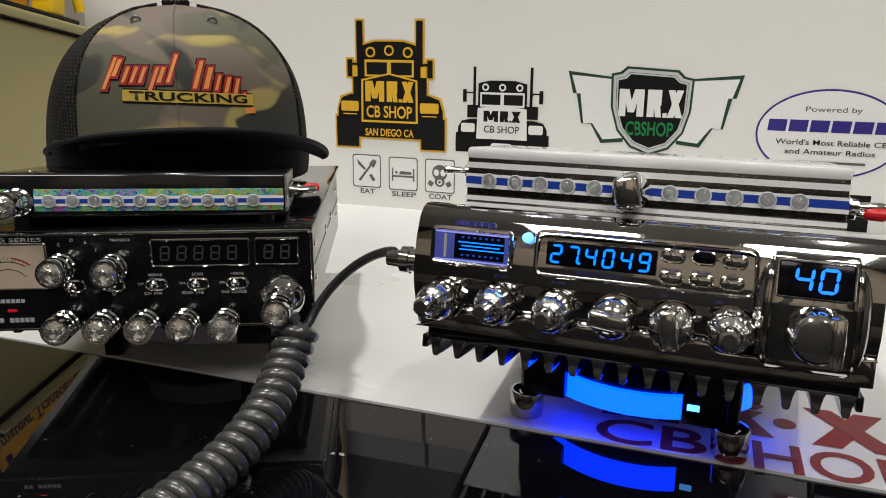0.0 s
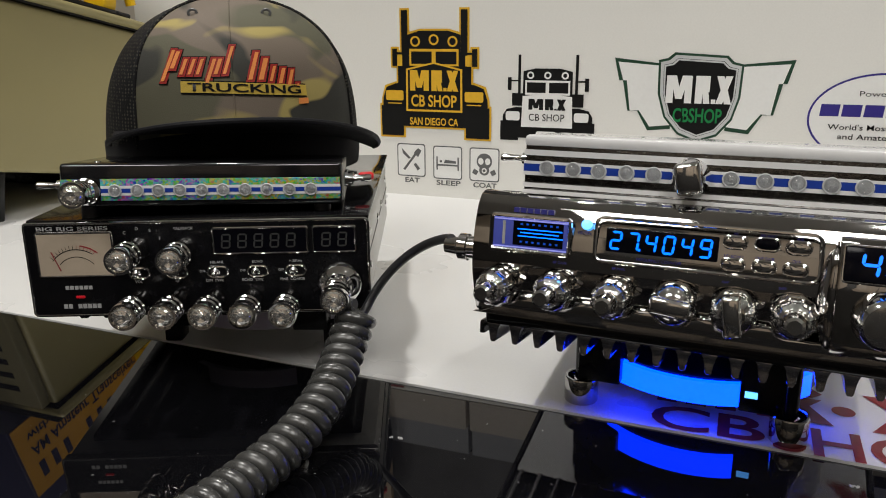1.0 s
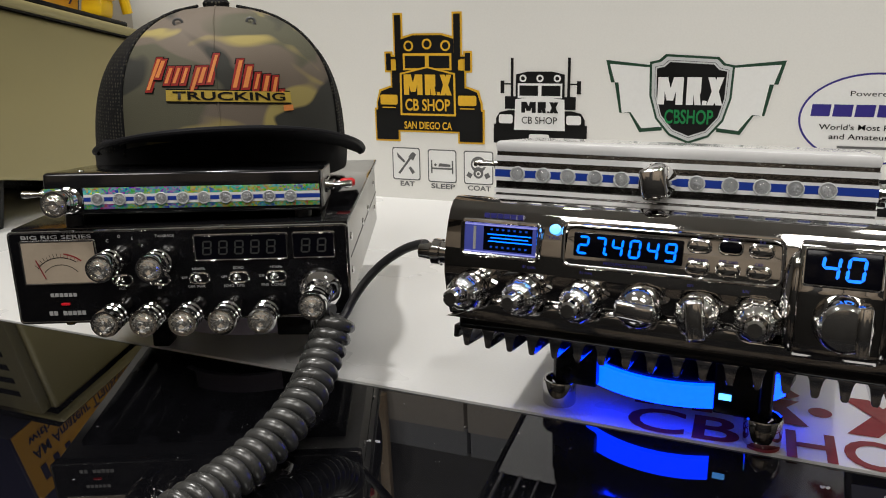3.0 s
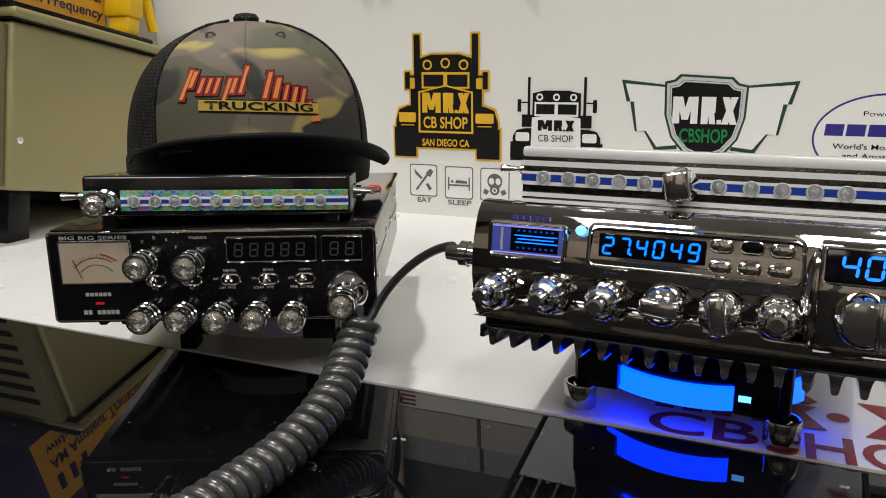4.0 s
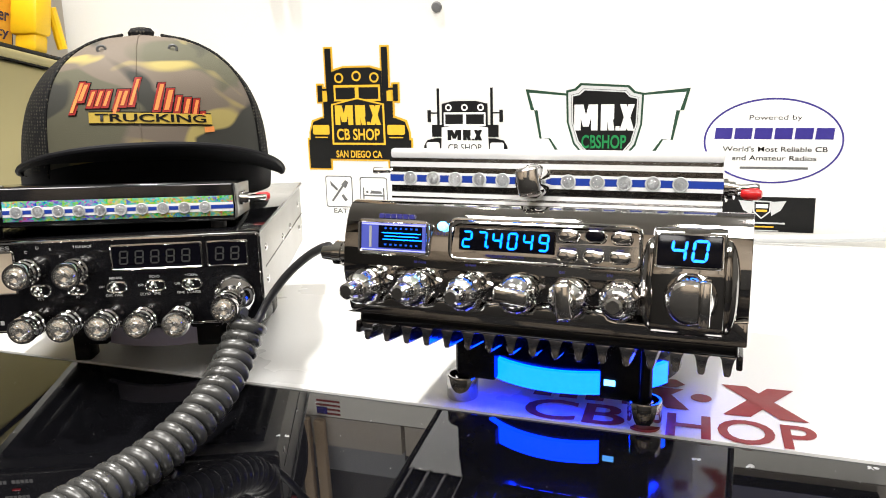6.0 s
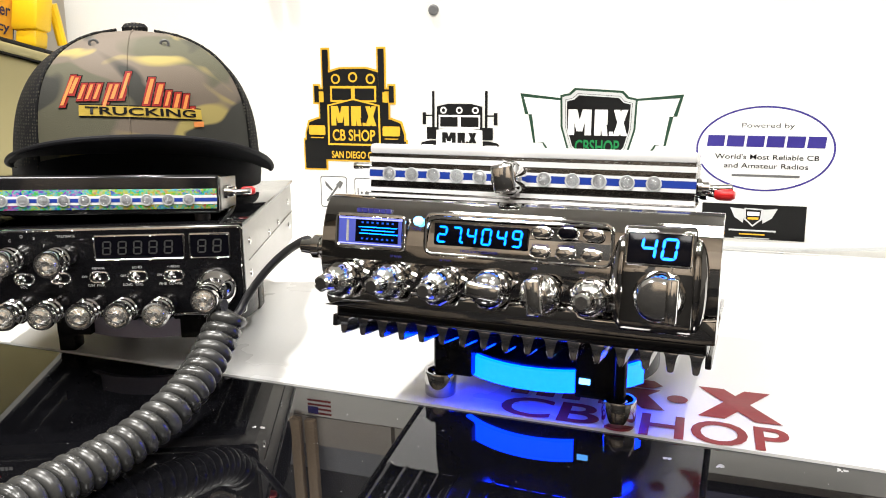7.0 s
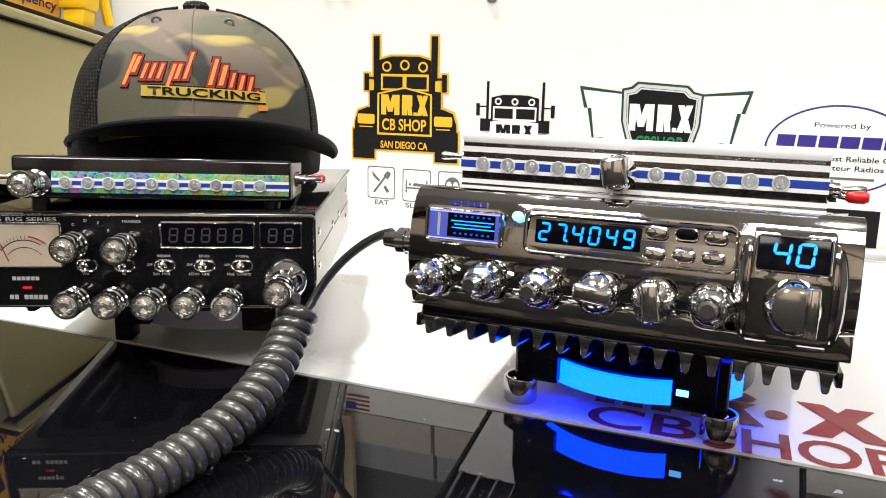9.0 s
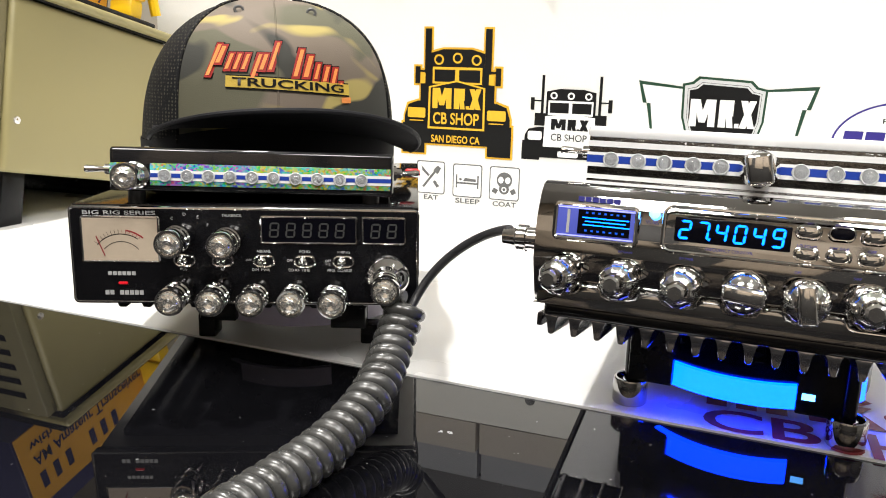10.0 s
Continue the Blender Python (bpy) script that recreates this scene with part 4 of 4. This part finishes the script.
# ---- wall stickers ----
class Sheet:
    """Flat printed pieces on the wall, each a hair above the one before."""

    def __init__(self, owner, sx=1.0, x0=0.0, z0=0.0):
        self.owner, self.k, self.x0, self.z0, self.s = owner, 0, x0, z0, sx

    def poly(self, pts, key, name="print"):
        self.k += 1
        b = bmesh.new()
        y = WALL - 0.0003 - 0.00006 * self.k
        b.faces.new([b.verts.new((self.x0 + self.s * x, y, self.z0 + self.s * z)) for x, z in pts])
        return part(name, b, M[key], self.owner, smooth=0)

    def rect(self, x0, x1, z0, z1, key, lean=0.0):
        return self.poly([(x0, z0), (x1, z0), (x1 + lean, z1), (x0 + lean, z1)], key)

    def rrect(self, x0, x1, z0, z1, r, key):
        return self.poly(round_rect(x0, x1, z0, z1, r, 3), key)

    def disc(self, x, z, rx, rz, key, n=28):
        return self.poly([(x + rx * math.cos(2 * math.pi * k / n), z + rz * math.sin(2 * math.pi * k / n)) for k in range(n)], key)

    def word(self, words, x, z, h, key, wide=None, bold=0.0):
        self.k += 1
        b = text_bm(words, h * self.s, wide * self.s if wide else None, bold)
        b.transform(Matrix.Translation((self.x0 + self.s * x, WALL - 0.0003 - 0.00006 * self.k, self.z0 + self.s * z)))
        return part("lettering", b, M[key], self.owner, smooth=0)

    def name_bars(self, x0, x1, z0, z1, key):
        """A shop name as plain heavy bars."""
        w = (x1 - x0) / 10.6
        h = z1 - z0
        for a, b2 in ((0, 1.15), (3.0, 4.15), (4.7, 5.85)):
            self.rect(x0 + a * w, x0 + b2 * w, z0, z1, key)
        for lean in (-1.0, 1.0):
            self.rect(x0 + 1.55 * w, x0 + 2.6 * w, z0 + 0.15 * h, z1, key, lean * w)
        self.rect(x0 + 5.6 * w, x0 + 7.0 * w, z0 + 0.42 * h, z1, key)
        self.rect(x0 + 6.1 * w, x0 + 7.1 * w, z0, z0 + 0.44 * h, key, -0.3 * w)
        self.rect(x0 + 7.3 * w, x0 + 8.0 * w, z0, z0 + (z1 - z0) * 0.16, key)
        self.rect(x0 + 8.0 * w, x0 + 9.1 * w, z0, z1, key, 1.4 * w)
        self.rect(x0 + 9.4 * w, x0 + 10.5 * w, z0, z1, key, -1.4 * w)


def sticker(name, label):
    return thing(name, pose(0, 0, 0), label, "sticker", "wall stickers")


def truck_shapes(s, key, g):
    """The truck's silhouette, grown by g."""
    for sg in (-1, 1):
        s.rect(sg * 0.0375 - 0.0040 - g, sg * 0.0375 + 0.0040 + g, 0.06, 0.147 + g, key)
        s.rect(sg * 0.0505 - 0.0032 - g, sg * 0.0505 + 0.0032 + g, 0.083 - g, 0.103 + g, key)
        s.rect(min(sg * 0.038, sg * 0.050) - g, max(sg * 0.038, sg * 0.050) + g, 0.0965 - g, 0.0990 + g, key)
        s.rect(min(sg * 0.030, sg * 0.0465) - g, max(sg * 0.030, sg * 0.0465) + g, 0.055 - g, 0.083 + g, key)
        s.poly([(sg * 0.030, 0.03 - g), (sg * (0.067 + g), 0.03 - g), (sg * (0.0665 + g), 0.045), (sg * (0.062 + g), 0.058 + g), (sg * 0.050, 0.0625 + g), (sg * 0.030, 0.064 + g)], key)
        s.rect(min(sg * 0.040, sg * 0.069) - g, max(sg * 0.040, sg * 0.069) + g, 0.000 - g, 0.036 + g, key)
    s.rect(-0.069 - g, 0.069 + g, 0.012 - g, 0.036 + g, key)
    s.poly([(-0.034 - g, 0.03), (0.034 + g, 0.03), (0.0335 + g, 0.119 + g), (0.018, 0.1235 + g), (-0.018, 0.1235 + g), (-0.0335 - g, 0.119 + g)], key)


truck = sticker("truck_sticker", "black and yellow semi truck logo sticker on the white wall")
s = Sheet(truck, 1.04, -0.2205, 0.0765)
truck_shapes(s, "yellowink", 0.0022)
truck_shapes(s, "ink", 0.0)
for x in (-0.0235, 0.0, 0.0235):
    s.disc(x, 0.1115 + (0.002 if x == 0 else 0), 0.0062, 0.0062, "yellowink")
    s.disc(x, 0.1115 + (0.002 if x == 0 else 0), 0.0040, 0.0040, "ink")
s.rect(-0.031, 0.031, 0.0835, 0.103, "yellowink")
s.rect(-0.0285, -0.0025, 0.0858, 0.1000, "ink")
s.rect(0.0025, 0.0285, 0.0858, 0.1000, "ink")
s.poly([(-0.036, 0.030), (0.036, 0.030), (0.0355, 0.080), (0.0, 0.088), (-0.0355, 0.080)], "yellowink")
s.poly([(-0.0335, 0.0325), (0.0335, 0.0325), (0.033, 0.0785), (0.0, 0.086), (-0.033, 0.0785)], "ink")
s.name_bars(-0.0305, 0.0315, 0.0545, 0.0785, "yellowink")
s.word("CB SHOP", 0.0, 0.0430, 0.0135, "yellowink", 0.058, 0.03)
s.word("SAN DIEGO CA", 0.0, 0.0185, 0.0085, "yellowink", 0.062, 0.03)
for sg in (-1, 1):
    s.rrect(sg * 0.0505 - 0.0115, sg * 0.0505 + 0.0115, 0.0425, 0.0545, 0.002, "yellowink")
    s.rect(sg * 0.0505 - 0.0090, sg * 0.0505 + 0.0090, 0.0385, 0.0398, "yellowink")
    s.rect(sg * 0.0430 - 0.0032, sg * 0.0430 + 0.0032, 0.0835, 0.0955, "yellowink")

truck = sticker("truck_sticker", "small black semi truck logo sticker on the white wall")
s2 = Sheet(truck, 0.825, -0.0780, 0.0770)
for sg in (-1, 1):
    s2.rect(sg * 0.0415 - 0.0020, sg * 0.0415 + 0.0020, 0.06, 0.122, "ink")
    s2.rect(sg * 0.0560 - 0.0028, sg * 0.0560 + 0.0028, 0.072, 0.090, "ink")
    s2.rect(min(sg * 0.040, sg * 0.056), max(sg * 0.040, sg * 0.056), 0.0845, 0.0865, "ink")
    s2.rect(min(sg * 0.030, sg * 0.0520), max(sg * 0.030, sg * 0.0520), 0.050, 0.068, "ink")
    s2.poly([(sg * 0.030, 0.02), (sg * 0.066, 0.02), (sg * 0.0655, 0.036), (sg * 0.060, 0.045), (sg * 0.046, 0.048), (sg * 0.030, 0.048)], "ink")
    s2.rect(min(sg * 0.042, sg * 0.069), max(sg * 0.042, sg * 0.069), 0.000, 0.028, "ink")
s2.rect(-0.069, 0.069, 0.004, 0.022, "ink")
s2.poly([(-0.0365, 0.012), (0.0365, 0.012), (0.0355, 0.099), (0.018, 0.1030), (-0.018, 0.1030), (-0.0355, 0.099)], "ink")
for x in (-0.025, 0.0, 0.025):
    s2.disc(x, 0.0935, 0.0052, 0.0052, "whiteink")
    s2.disc(x, 0.0935, 0.0028, 0.0028, "ink")
s2.rect(-0.0325, 0.0325, 0.066, 0.0865, "whiteink")
s2.rect(-0.0300, -0.0025, 0.0690, 0.0835, "ink")
s2.rect(0.0025, 0.0300, 0.0690, 0.0835, "ink")
s2.poly([(-0.0375, 0.020), (0.0375, 0.020), (0.036, 0.064), (0.0, 0.0685), (-0.036, 0.064)], "whiteink")
s2.name_bars(-0.0270, 0.0280, 0.0450, 0.0605, "ink")
s2.word("CB SHOP", 0.0, 0.0345, 0.0100, "ink", 0.052, 0.0)
for sg in (-1, 1):
    s2.rrect(sg * 0.0500 - 0.0105, sg * 0.0500 + 0.0105, 0.0290, 0.0420, 0.003, "whiteink")
s2.rrect(-0.015, 0.015, 0.0060, 0.0145, 0.003, "whiteink")

wing = sticker("winged_shield_sticker", "green and black winged shield sticker on the white wall")
s = Sheet(wing, 1.035, 0.0925, 0.0840)


def wing_shape(g, key):
    for sg, top in ((-1, 0.0880), (1, 0.0870)):
        w = 0.091 + g
        s.poly([(sg * 0.030, 0.081 + g * 0.5), (sg * w, top + g), (sg * (w - 0.006), top - 0.024), (sg * (w - 0.010), top - 0.024), (sg * (0.0745 + g * 0.6), 0.030 + 0.5 * (top - 0.0855)), (sg * (0.064 + g * 0.4), 0.030 - g * 0.2 + 0.5 * (top - 0.0855)), (sg * (0.052 + g * 0.5), 0.0105 - g), (sg * 0.028, 0.0130 - g)], key)


SHIELD = [(-0.026, 0.0905), (0.024, 0.0875), (0.030, 0.0815), (0.039, 0.0795), (0.038, 0.048), (0.032, 0.026), (0.019, 0.0100), (0.0, 0.0030), (-0.019, 0.0105), (-0.033, 0.027), (-0.040, 0.050), (-0.041, 0.0830), (-0.032, 0.0850)]


def shield(k, key):
    s.poly([(x * k, 0.047 + (z - 0.047) * k) for x, z in SHIELD], key)


wing_shape(0.0, "darkgreen")
wing_shape(-0.0042, "whiteink")
for k, key in ((1.08, "darkgreen"), (1.02, "greyink"), (0.94, "ink"), (0.93, "greyink"), (0.89, "ink")):
    shield(k, key)
s.name_bars(-0.0345, 0.0330, 0.0410, 0.0700, "whiteink")
s.word("CBSHOP", -0.001, 0.0285, 0.0145, "greenink", 0.050, 0.03)

oval = sticker("oval_sticker", "white oval sticker with navy border and lettering on the wall")
s = Sheet(oval, 1.035, 0.2750, 0.1150)
s.disc(0, 0, 0.0695, 0.0455, "navyink", 64)
s.disc(0, 0, 0.0675, 0.0435, "whiteink", 64)
s.word("Powered by", 0.002, 0.0250, 0.0052, "ink", 0.052)
for x in (-0.0585, -0.0385, -0.0185, 0.0015, 0.0215, 0.0415):
    s.rect(x, x + 0.0175, 0.0020, 0.0140, "navyink", 0.001)
s.word("World's Most Reliable CB", 0.0025, -0.0085, 0.0054, "ink", 0.104, 0.01)
s.word("and Amateur Radios", 0.0025, -0.0180, 0.0054, "ink", 0.084, 0.01)
s.rect(-0.031, 0.037, -0.0300, -0.0275, "line")

dark = sticker("black_sticker", "small black sticker with a winged shield, low on the wall")
s = Sheet(dark, 1.04, 0.2690, 0.0335)
s.poly([(-0.053, -0.0195), (0.053, -0.0195), (0.0525, 0.0185), (-0.053, 0.0185)], "ink")
for sg in (-1, 1):
    s.poly([(sg * 0.008, 0.013), (sg * 0.024, 0.0145), (sg * 0.019, 0.004), (sg * 0.010, -0.002)], "greyink")
s.poly([(-0.0095, 0.0145), (0.0095, 0.0140), (0.009, 0.002), (0.0, -0.006), (-0.009, 0.002)], "greyink")
s.poly([(-0.0078, 0.0130), (0.0078, 0.0125), (0.0072, 0.0025), (0.0, -0.004), (-0.0072, 0.0025)], "ink")
s.rect(-0.0062, 0.0062, 0.0062, 0.0105, "whiteink")
s.rect(-0.0055, 0.0055, 0.0020, 0.0045, "yellowink")
s.rect(-0.024, 0.024, -0.0110, -0.0092, "greyink")
s.rect(-0.013, 0.013, -0.0150, -0.0135, "yellowink")
s.rect(-0.018, 0.018, -0.0190, -0.0178, "greyink")

for ix, iz, word in ((-0.2530, 0.0455, "EAT"), (-0.2035, 0.0445, "SLEEP"), (-0.1550, 0.0445, "COAT")):
    icon = sticker("icon_sticker", {"EAT": "grey outlined square icon of crossed knife and fork", "SLEEP": "grey outlined square icon of a bed", "COAT": "grey outlined square icon of a spray mask"}[word])
    s = Sheet(icon, 1.05, ix, iz)
    s.rrect(-0.0185, 0.0185, -0.0200, 0.0200, 0.003, "line")
    s.rrect(-0.0172, 0.0172, -0.0187, 0.0187, 0.0025, "whiteink")
    s.word(word, 0.001, -0.0245, 0.0058, "line", {"EAT": 0.019, "SLEEP": 0.031, "COAT": 0.029}[word], 0.03)
    if word == "EAT":
        s.poly([(-0.011, -0.0115), (-0.0085, -0.013), (0.007, 0.007), (0.005, 0.009)], "line")
        s.poly([(0.003, 0.009), (0.009, 0.004), (0.0135, 0.012), (0.009, 0.015)], "line")
        s.poly([(-0.0125, 0.0145), (-0.011, 0.008), (-0.003, 0.001), (-0.001, 0.003)], "line")
        s.poly([(0.003, -0.005), (0.006, -0.003), (0.0115, -0.010), (0.008, -0.0125)], "line")
    elif word == "SLEEP":
        for sg in (-1, 1):
            s.rect(sg * 0.0135 - 0.0009, sg * 0.0135 + 0.0009, -0.009, 0.007, "line")
        s.rect(-0.0135, 0.0135, -0.0040, -0.0020, "line")
        s.poly([(-0.005, -0.0005), (0.011, -0.0005), (0.0105, 0.0025), (-0.003, 0.0035)], "line")
        s.disc(-0.0085, 0.0015, 0.0016, 0.0016, "line")
    else:
        s.disc(0.0, 0.004, 0.0095, 0.0095, "line")
        s.disc(-0.0042, 0.004, 0.0033, 0.0040, "whiteink")
        s.disc(0.0042, 0.004, 0.0033, 0.0040, "whiteink")
        s.disc(0.0, -0.0065, 0.0062, 0.0062, "line")
        s.disc(0.0, -0.0070, 0.0032, 0.0032, "whiteink")
        s.disc(0.0, -0.0070, 0.0018, 0.0018, "line")
        for sg in (-1, 1):
            s.poly([(sg * 0.0070, -0.008), (sg * 0.0125, -0.005), (sg * 0.0150, -0.010), (sg * 0.0100, -0.013)], "line")
for name, x, z, r in (("wall_magnet", -0.1110, 0.2740, 0.0065), ("wall_screw", -0.0985, 0.0440, 0.0052)):
    solid(name, lathe([(r, 0), (r, 0.002), (r * 0.7, 0.004)], 18, m=front_at(x, WALL, z)), M["line"], "small round grey stud on the white wall", "stud")

# red lettering on the counter
mark = thing("counter_lettering", pose(0, 0, 0.0004), "red vinyl lettering on the white counter top", "lettering")


def counter_bar(pts, z=0.0):
    b = bmesh.new()
    b.faces.new([b.verts.new((x, y, z)) for x, y in pts])
    return part("letter_bar", b, M["redink"], mark, smooth=0)


for words, cx, cy, h, w in (("CB", 0.1365, 0.5230, 0.0270, 0.059), ("SHOP", 0.2185, 0.5205, 0.0295, 0.098)):
    b = text_bm(words, h, w, 0.022)
    for v in b.verts:
        v.co = Vector((v.co.x + cx, v.co.z + cy, 0))
    part("lettering", b, M["redink"], mark, smooth=0)
ox, oy = 0.2405, 0.5640
counter_bar([(ox - 0.021, oy - 0.023), (ox - 0.006, oy - 0.023), (ox + 0.021, oy + 0.023), (ox + 0.006, oy + 0.023)])
counter_bar([(ox + 0.010, oy - 0.0232), (ox + 0.025, oy - 0.0232), (ox - 0.006, oy + 0.0232), (ox - 0.021, oy + 0.0232)], 0.0001)
counter_bar([(0.2075 + 0.0062 * math.cos(k * 0.3927), 0.5615 + 0.0062 * math.sin(k * 0.3927)) for k in range(16)])
ox, oy = 0.1800, 0.5640
counter_bar([(ox - 0.018, oy - 0.023), (ox - 0.006, oy - 0.023), (ox - 0.006, oy + 0.023), (ox - 0.018, oy + 0.023)])
counter_bar([(ox - 0.0185, oy + 0.010), (ox + 0.012, oy + 0.010), (ox + 0.018, oy + 0.016), (ox + 0.012, oy + 0.0235), (ox - 0.0185, oy + 0.0235)], 0.0001)
counter_bar([(ox - 0.004, oy - 0.004), (ox + 0.008, oy - 0.023), (ox + 0.021, oy - 0.023), (ox + 0.010, oy - 0.002), (ox + 0.017, oy + 0.008), (ox - 0.004, oy + 0.008)], 0.0002)
for k in (0.108, 0.124, 0.140):
    counter_bar([(k, oy - 0.023), (k + 0.011, oy - 0.023), (k + 0.011, oy + 0.023), (k, oy + 0.023)], 0.0001)

# ---- olive cabinet on the counter, tipped back, with a carton on top ----
TIP = pose(-0.612, 0.706, 0.0640, -10.6, 0, 0)
olive = thing("olive_cabinet", TIP, "olive green metal equipment case with a black topped lid", "equipment case")
part("case", box(-0.36, 0.0, 0.004, 0.262, 0.0, 0.186, 0.005, 3), M["olive"], olive)
part("front_panel", box(-0.355, -0.006, -0.012, 0.0035, 0.004, 0.182, 0.003), M["darkolive"], olive)
part("rail", box(-0.365, 0.012, -0.004, 0.245, 0.1885, 0.1990, 0.004, 3), M["olive"], olive)
part("groove", box(-0.355, 0.0035, 0.0, 0.240, 0.1862, 0.1886), M["panel"], olive)
part("lid", box(-0.362, 0.004, -0.006, 0.215, 0.1992, 0.2060, 0.003, 3), M["panel"], olive, "black lid")
part("screw", lathe([(0.0045, 0), (0.0040, 0.0016), (0.002, 0.0022)], 16, m=Matrix.Translation((0.0, 0.016, 0.056)) @ Matrix.Rotation(radians(90), 4, "Y")), M["chrome"], olive)
for k in range(7):
    part("vent_slot", box(-0.34, -0.03, -0.0125, -0.0115, 0.03 + 0.02 * k, 0.038 + 0.02 * k), M["panel"], olive)
part("foot", box(-0.34, -0.02, 0.02, 0.05, -0.062, 0.001, 0.002), M["panel"], olive)
part("foot", box(-0.34, -0.02, 0.21, 0.24, -0.022, 0.001, 0.002), M["panel"], olive)

carton = thing("carton", TIP @ Matrix.Translation((-0.048, -0.04, 0.2062)), "orange and blue cardboard carton standing on an equipment case", "carton")
part("box", box(-0.28, 0.0, 0.0, 0.225, 0.0, 0.135, 0.002), M["navy"], carton)
part("label", box(-0.004, 0.0012, 0.004, 0.221, 0.002, 0.108), M["orange"], carton, "orange printed label", smooth=0)
RIGHT = Matrix.Rotation(radians(90), 4, "Z")
for words, h, z in (("AM Amateur Transceiver", 0.0155, 0.047), ("with Built-in Frequency", 0.0120, 0.025)):
    b = text_bm(words, h, 0.195, 0.03)
    b.transform(Matrix.Translation((0.0016, 0.118, z)) @ RIGHT)
    part("lettering", b, M["navy"], carton, smooth=0)
for k in range(7):
    if k != 3:
        part("model_mark", box(0.0012, 0.0018, 0.022 + 0.021 * k, 0.031 + 0.021 * k, 0.066, 0.089), M["navy"], carton, smooth=0)

doll = bmesh.new()
box(-0.045, 0.0, -0.012, 0.016, 0.022, 0.075, 0.006, 2, doll)
box(-0.040, -0.004, -0.008, 0.014, 0.0, 0.024, 0.005, 2, doll)
tube([(-0.006, 0.018, 0.062), (-0.006, 0.026, 0.044), (-0.004, 0.031, 0.026), (-0.003, 0.036, 0.012)], 0.0065, 10, False, doll)
solid("toy_figure", doll, M["toy"], "plain yellow toy figure standing on an equipment case", "toy", m=TIP @ Matrix.Translation((0.0, 0.185, 0.2062)))
# ---- shelf above the board ----
upper = thing("wall_shelf", pose(0, 0, 0), "grey shelf with wooden uprights above the board", "shelf", kind="structure")
for x0, x1 in ((-0.62, -0.186), (-0.180, 0.9)):
    part("shelf_panel", box(x0, x1, WALL, WALL + 0.02, 0.3225, 0.3685), M["taupe"], upper, "taupe shelf edge")
    part("shelf_panel", box(x0, x1, WALL + 0.01, WALL + 0.03, 0.3700, 0.4150), M["slate"], upper, "grey shelf back")
# flat panel; the darkness of the recess is put into its colour
part("shelf_panel", box(-0.62, 0.9, WALL + 0.02, WALL + 0.04, 0.4165, 0.64), M["darkwood"], upper, "dark panel standing in for a shelf recess")
part("screen_frame", box(0.232, 0.42, WALL - 0.012, WALL - 0.001, 0.3300, 0.4300, 0.002), M["panel"], upper, "black screen frame")
part("screen", box(0.240, 0.412, WALL - 0.014, WALL - 0.0115, 0.3380, 0.4220), M["navy"], upper, "dark bluish screen")
for px in (-0.342, -0.318):
    part("upright", box(px, px + 0.016, WALL - 0.012, WALL - 0.001, 0.3240, 0.58, 0.002), M["wood"], upper)
flag = thing("flag_sticker", pose(0, 0, 0), "small red white and blue flag sticker high on the wall", "sticker", "wall stickers")
s = Sheet(flag, 0.95, -0.297, 0.3055)
s.rect(-0.020, 0.020, -0.012, 0.012, "whiteink")
for k in range(4):
    s.rect(-0.020, 0.020, -0.012 + 0.007 * k, -0.0085 + 0.007 * k, "redink")
s.rect(-0.020, -0.002, 0.000, 0.012, "navyink")
cable = solid("cable", tube(bezier([(0.20, 1.022, 0.006), (0.34, 1.020, 0.006), (0.42, 1.018, 0.016), (0.62, 1.016, 0.040)], 24), 0.0045, 10), M["greyink"], "thin pale cable lying along the wall", "cable")
specks = bmesh.new()
dust = random.Random(4)
for sx, sy, r in ((0.2055, 0.4848, 0.0018), (0.2322, 0.4850, 0.0020), (0.2897, 0.4980, 0.0020), (-0.0214, 0.4534, 0.0010), (-0.0163, 0.4541, 0.0012)):
    for k in range(9):
        rr = r * dust.uniform(0.25, 0.5)
        m = SLOPE @ Matrix.Translation((sx + dust.uniform(-r, r), sy + dust.uniform(-r, r) * 0.6, -0.0012)) @ Matrix.Rotation(dust.uniform(0, 3.1), 4, "Z") @ Matrix.Diagonal((1.6, 0.8, 1, 1))
        lathe([(rr, 0), (rr * 0.8, 0.0002)], 7, specks, m=m)
for k in range(190):
    r = dust.choice((0.00012, 0.00014, 0.00018, 0.00022))
    m = SLOPE @ Matrix.Translation((dust.uniform(-0.35, 0.35), dust.uniform(0.28, 0.50), -0.0012)) @ Matrix.Rotation(dust.uniform(0, 3.1), 4, "Z") @ Matrix.Diagonal((dust.choice((1, 1, 1.5, 4)), 0.8, 1, 1))
    lathe([(r, 0), (r * 0.6, 0.00015)], 6, specks, m=m)
tagged(solid("dust_specks", specks, M["legend"], "pale scuffs and dust specks on black glass", "dust"), kind="stuff")
# ---- spot and added fill panel fittings in the ceiling ----
fittings = {}
for (lx, ly), _, wide in SPOTS:
    if wide not in fittings:
        name = "small white ceiling spot light" if wide < 0.2 else "square white ceiling panel added as fill light"
        fittings[wide] = thing("ceiling_lamp", pose(lx, ly, 1.72), name, "lamp", "ceiling lamps")
        h = wide / 2 + 0.02
        part("housing", box(-h, h, -h, h, -0.055, -0.0005, 0.004), M["ceil"], fittings[wide])
    else:
        copy_thing(fittings[wide], pose(lx, ly, 1.72))
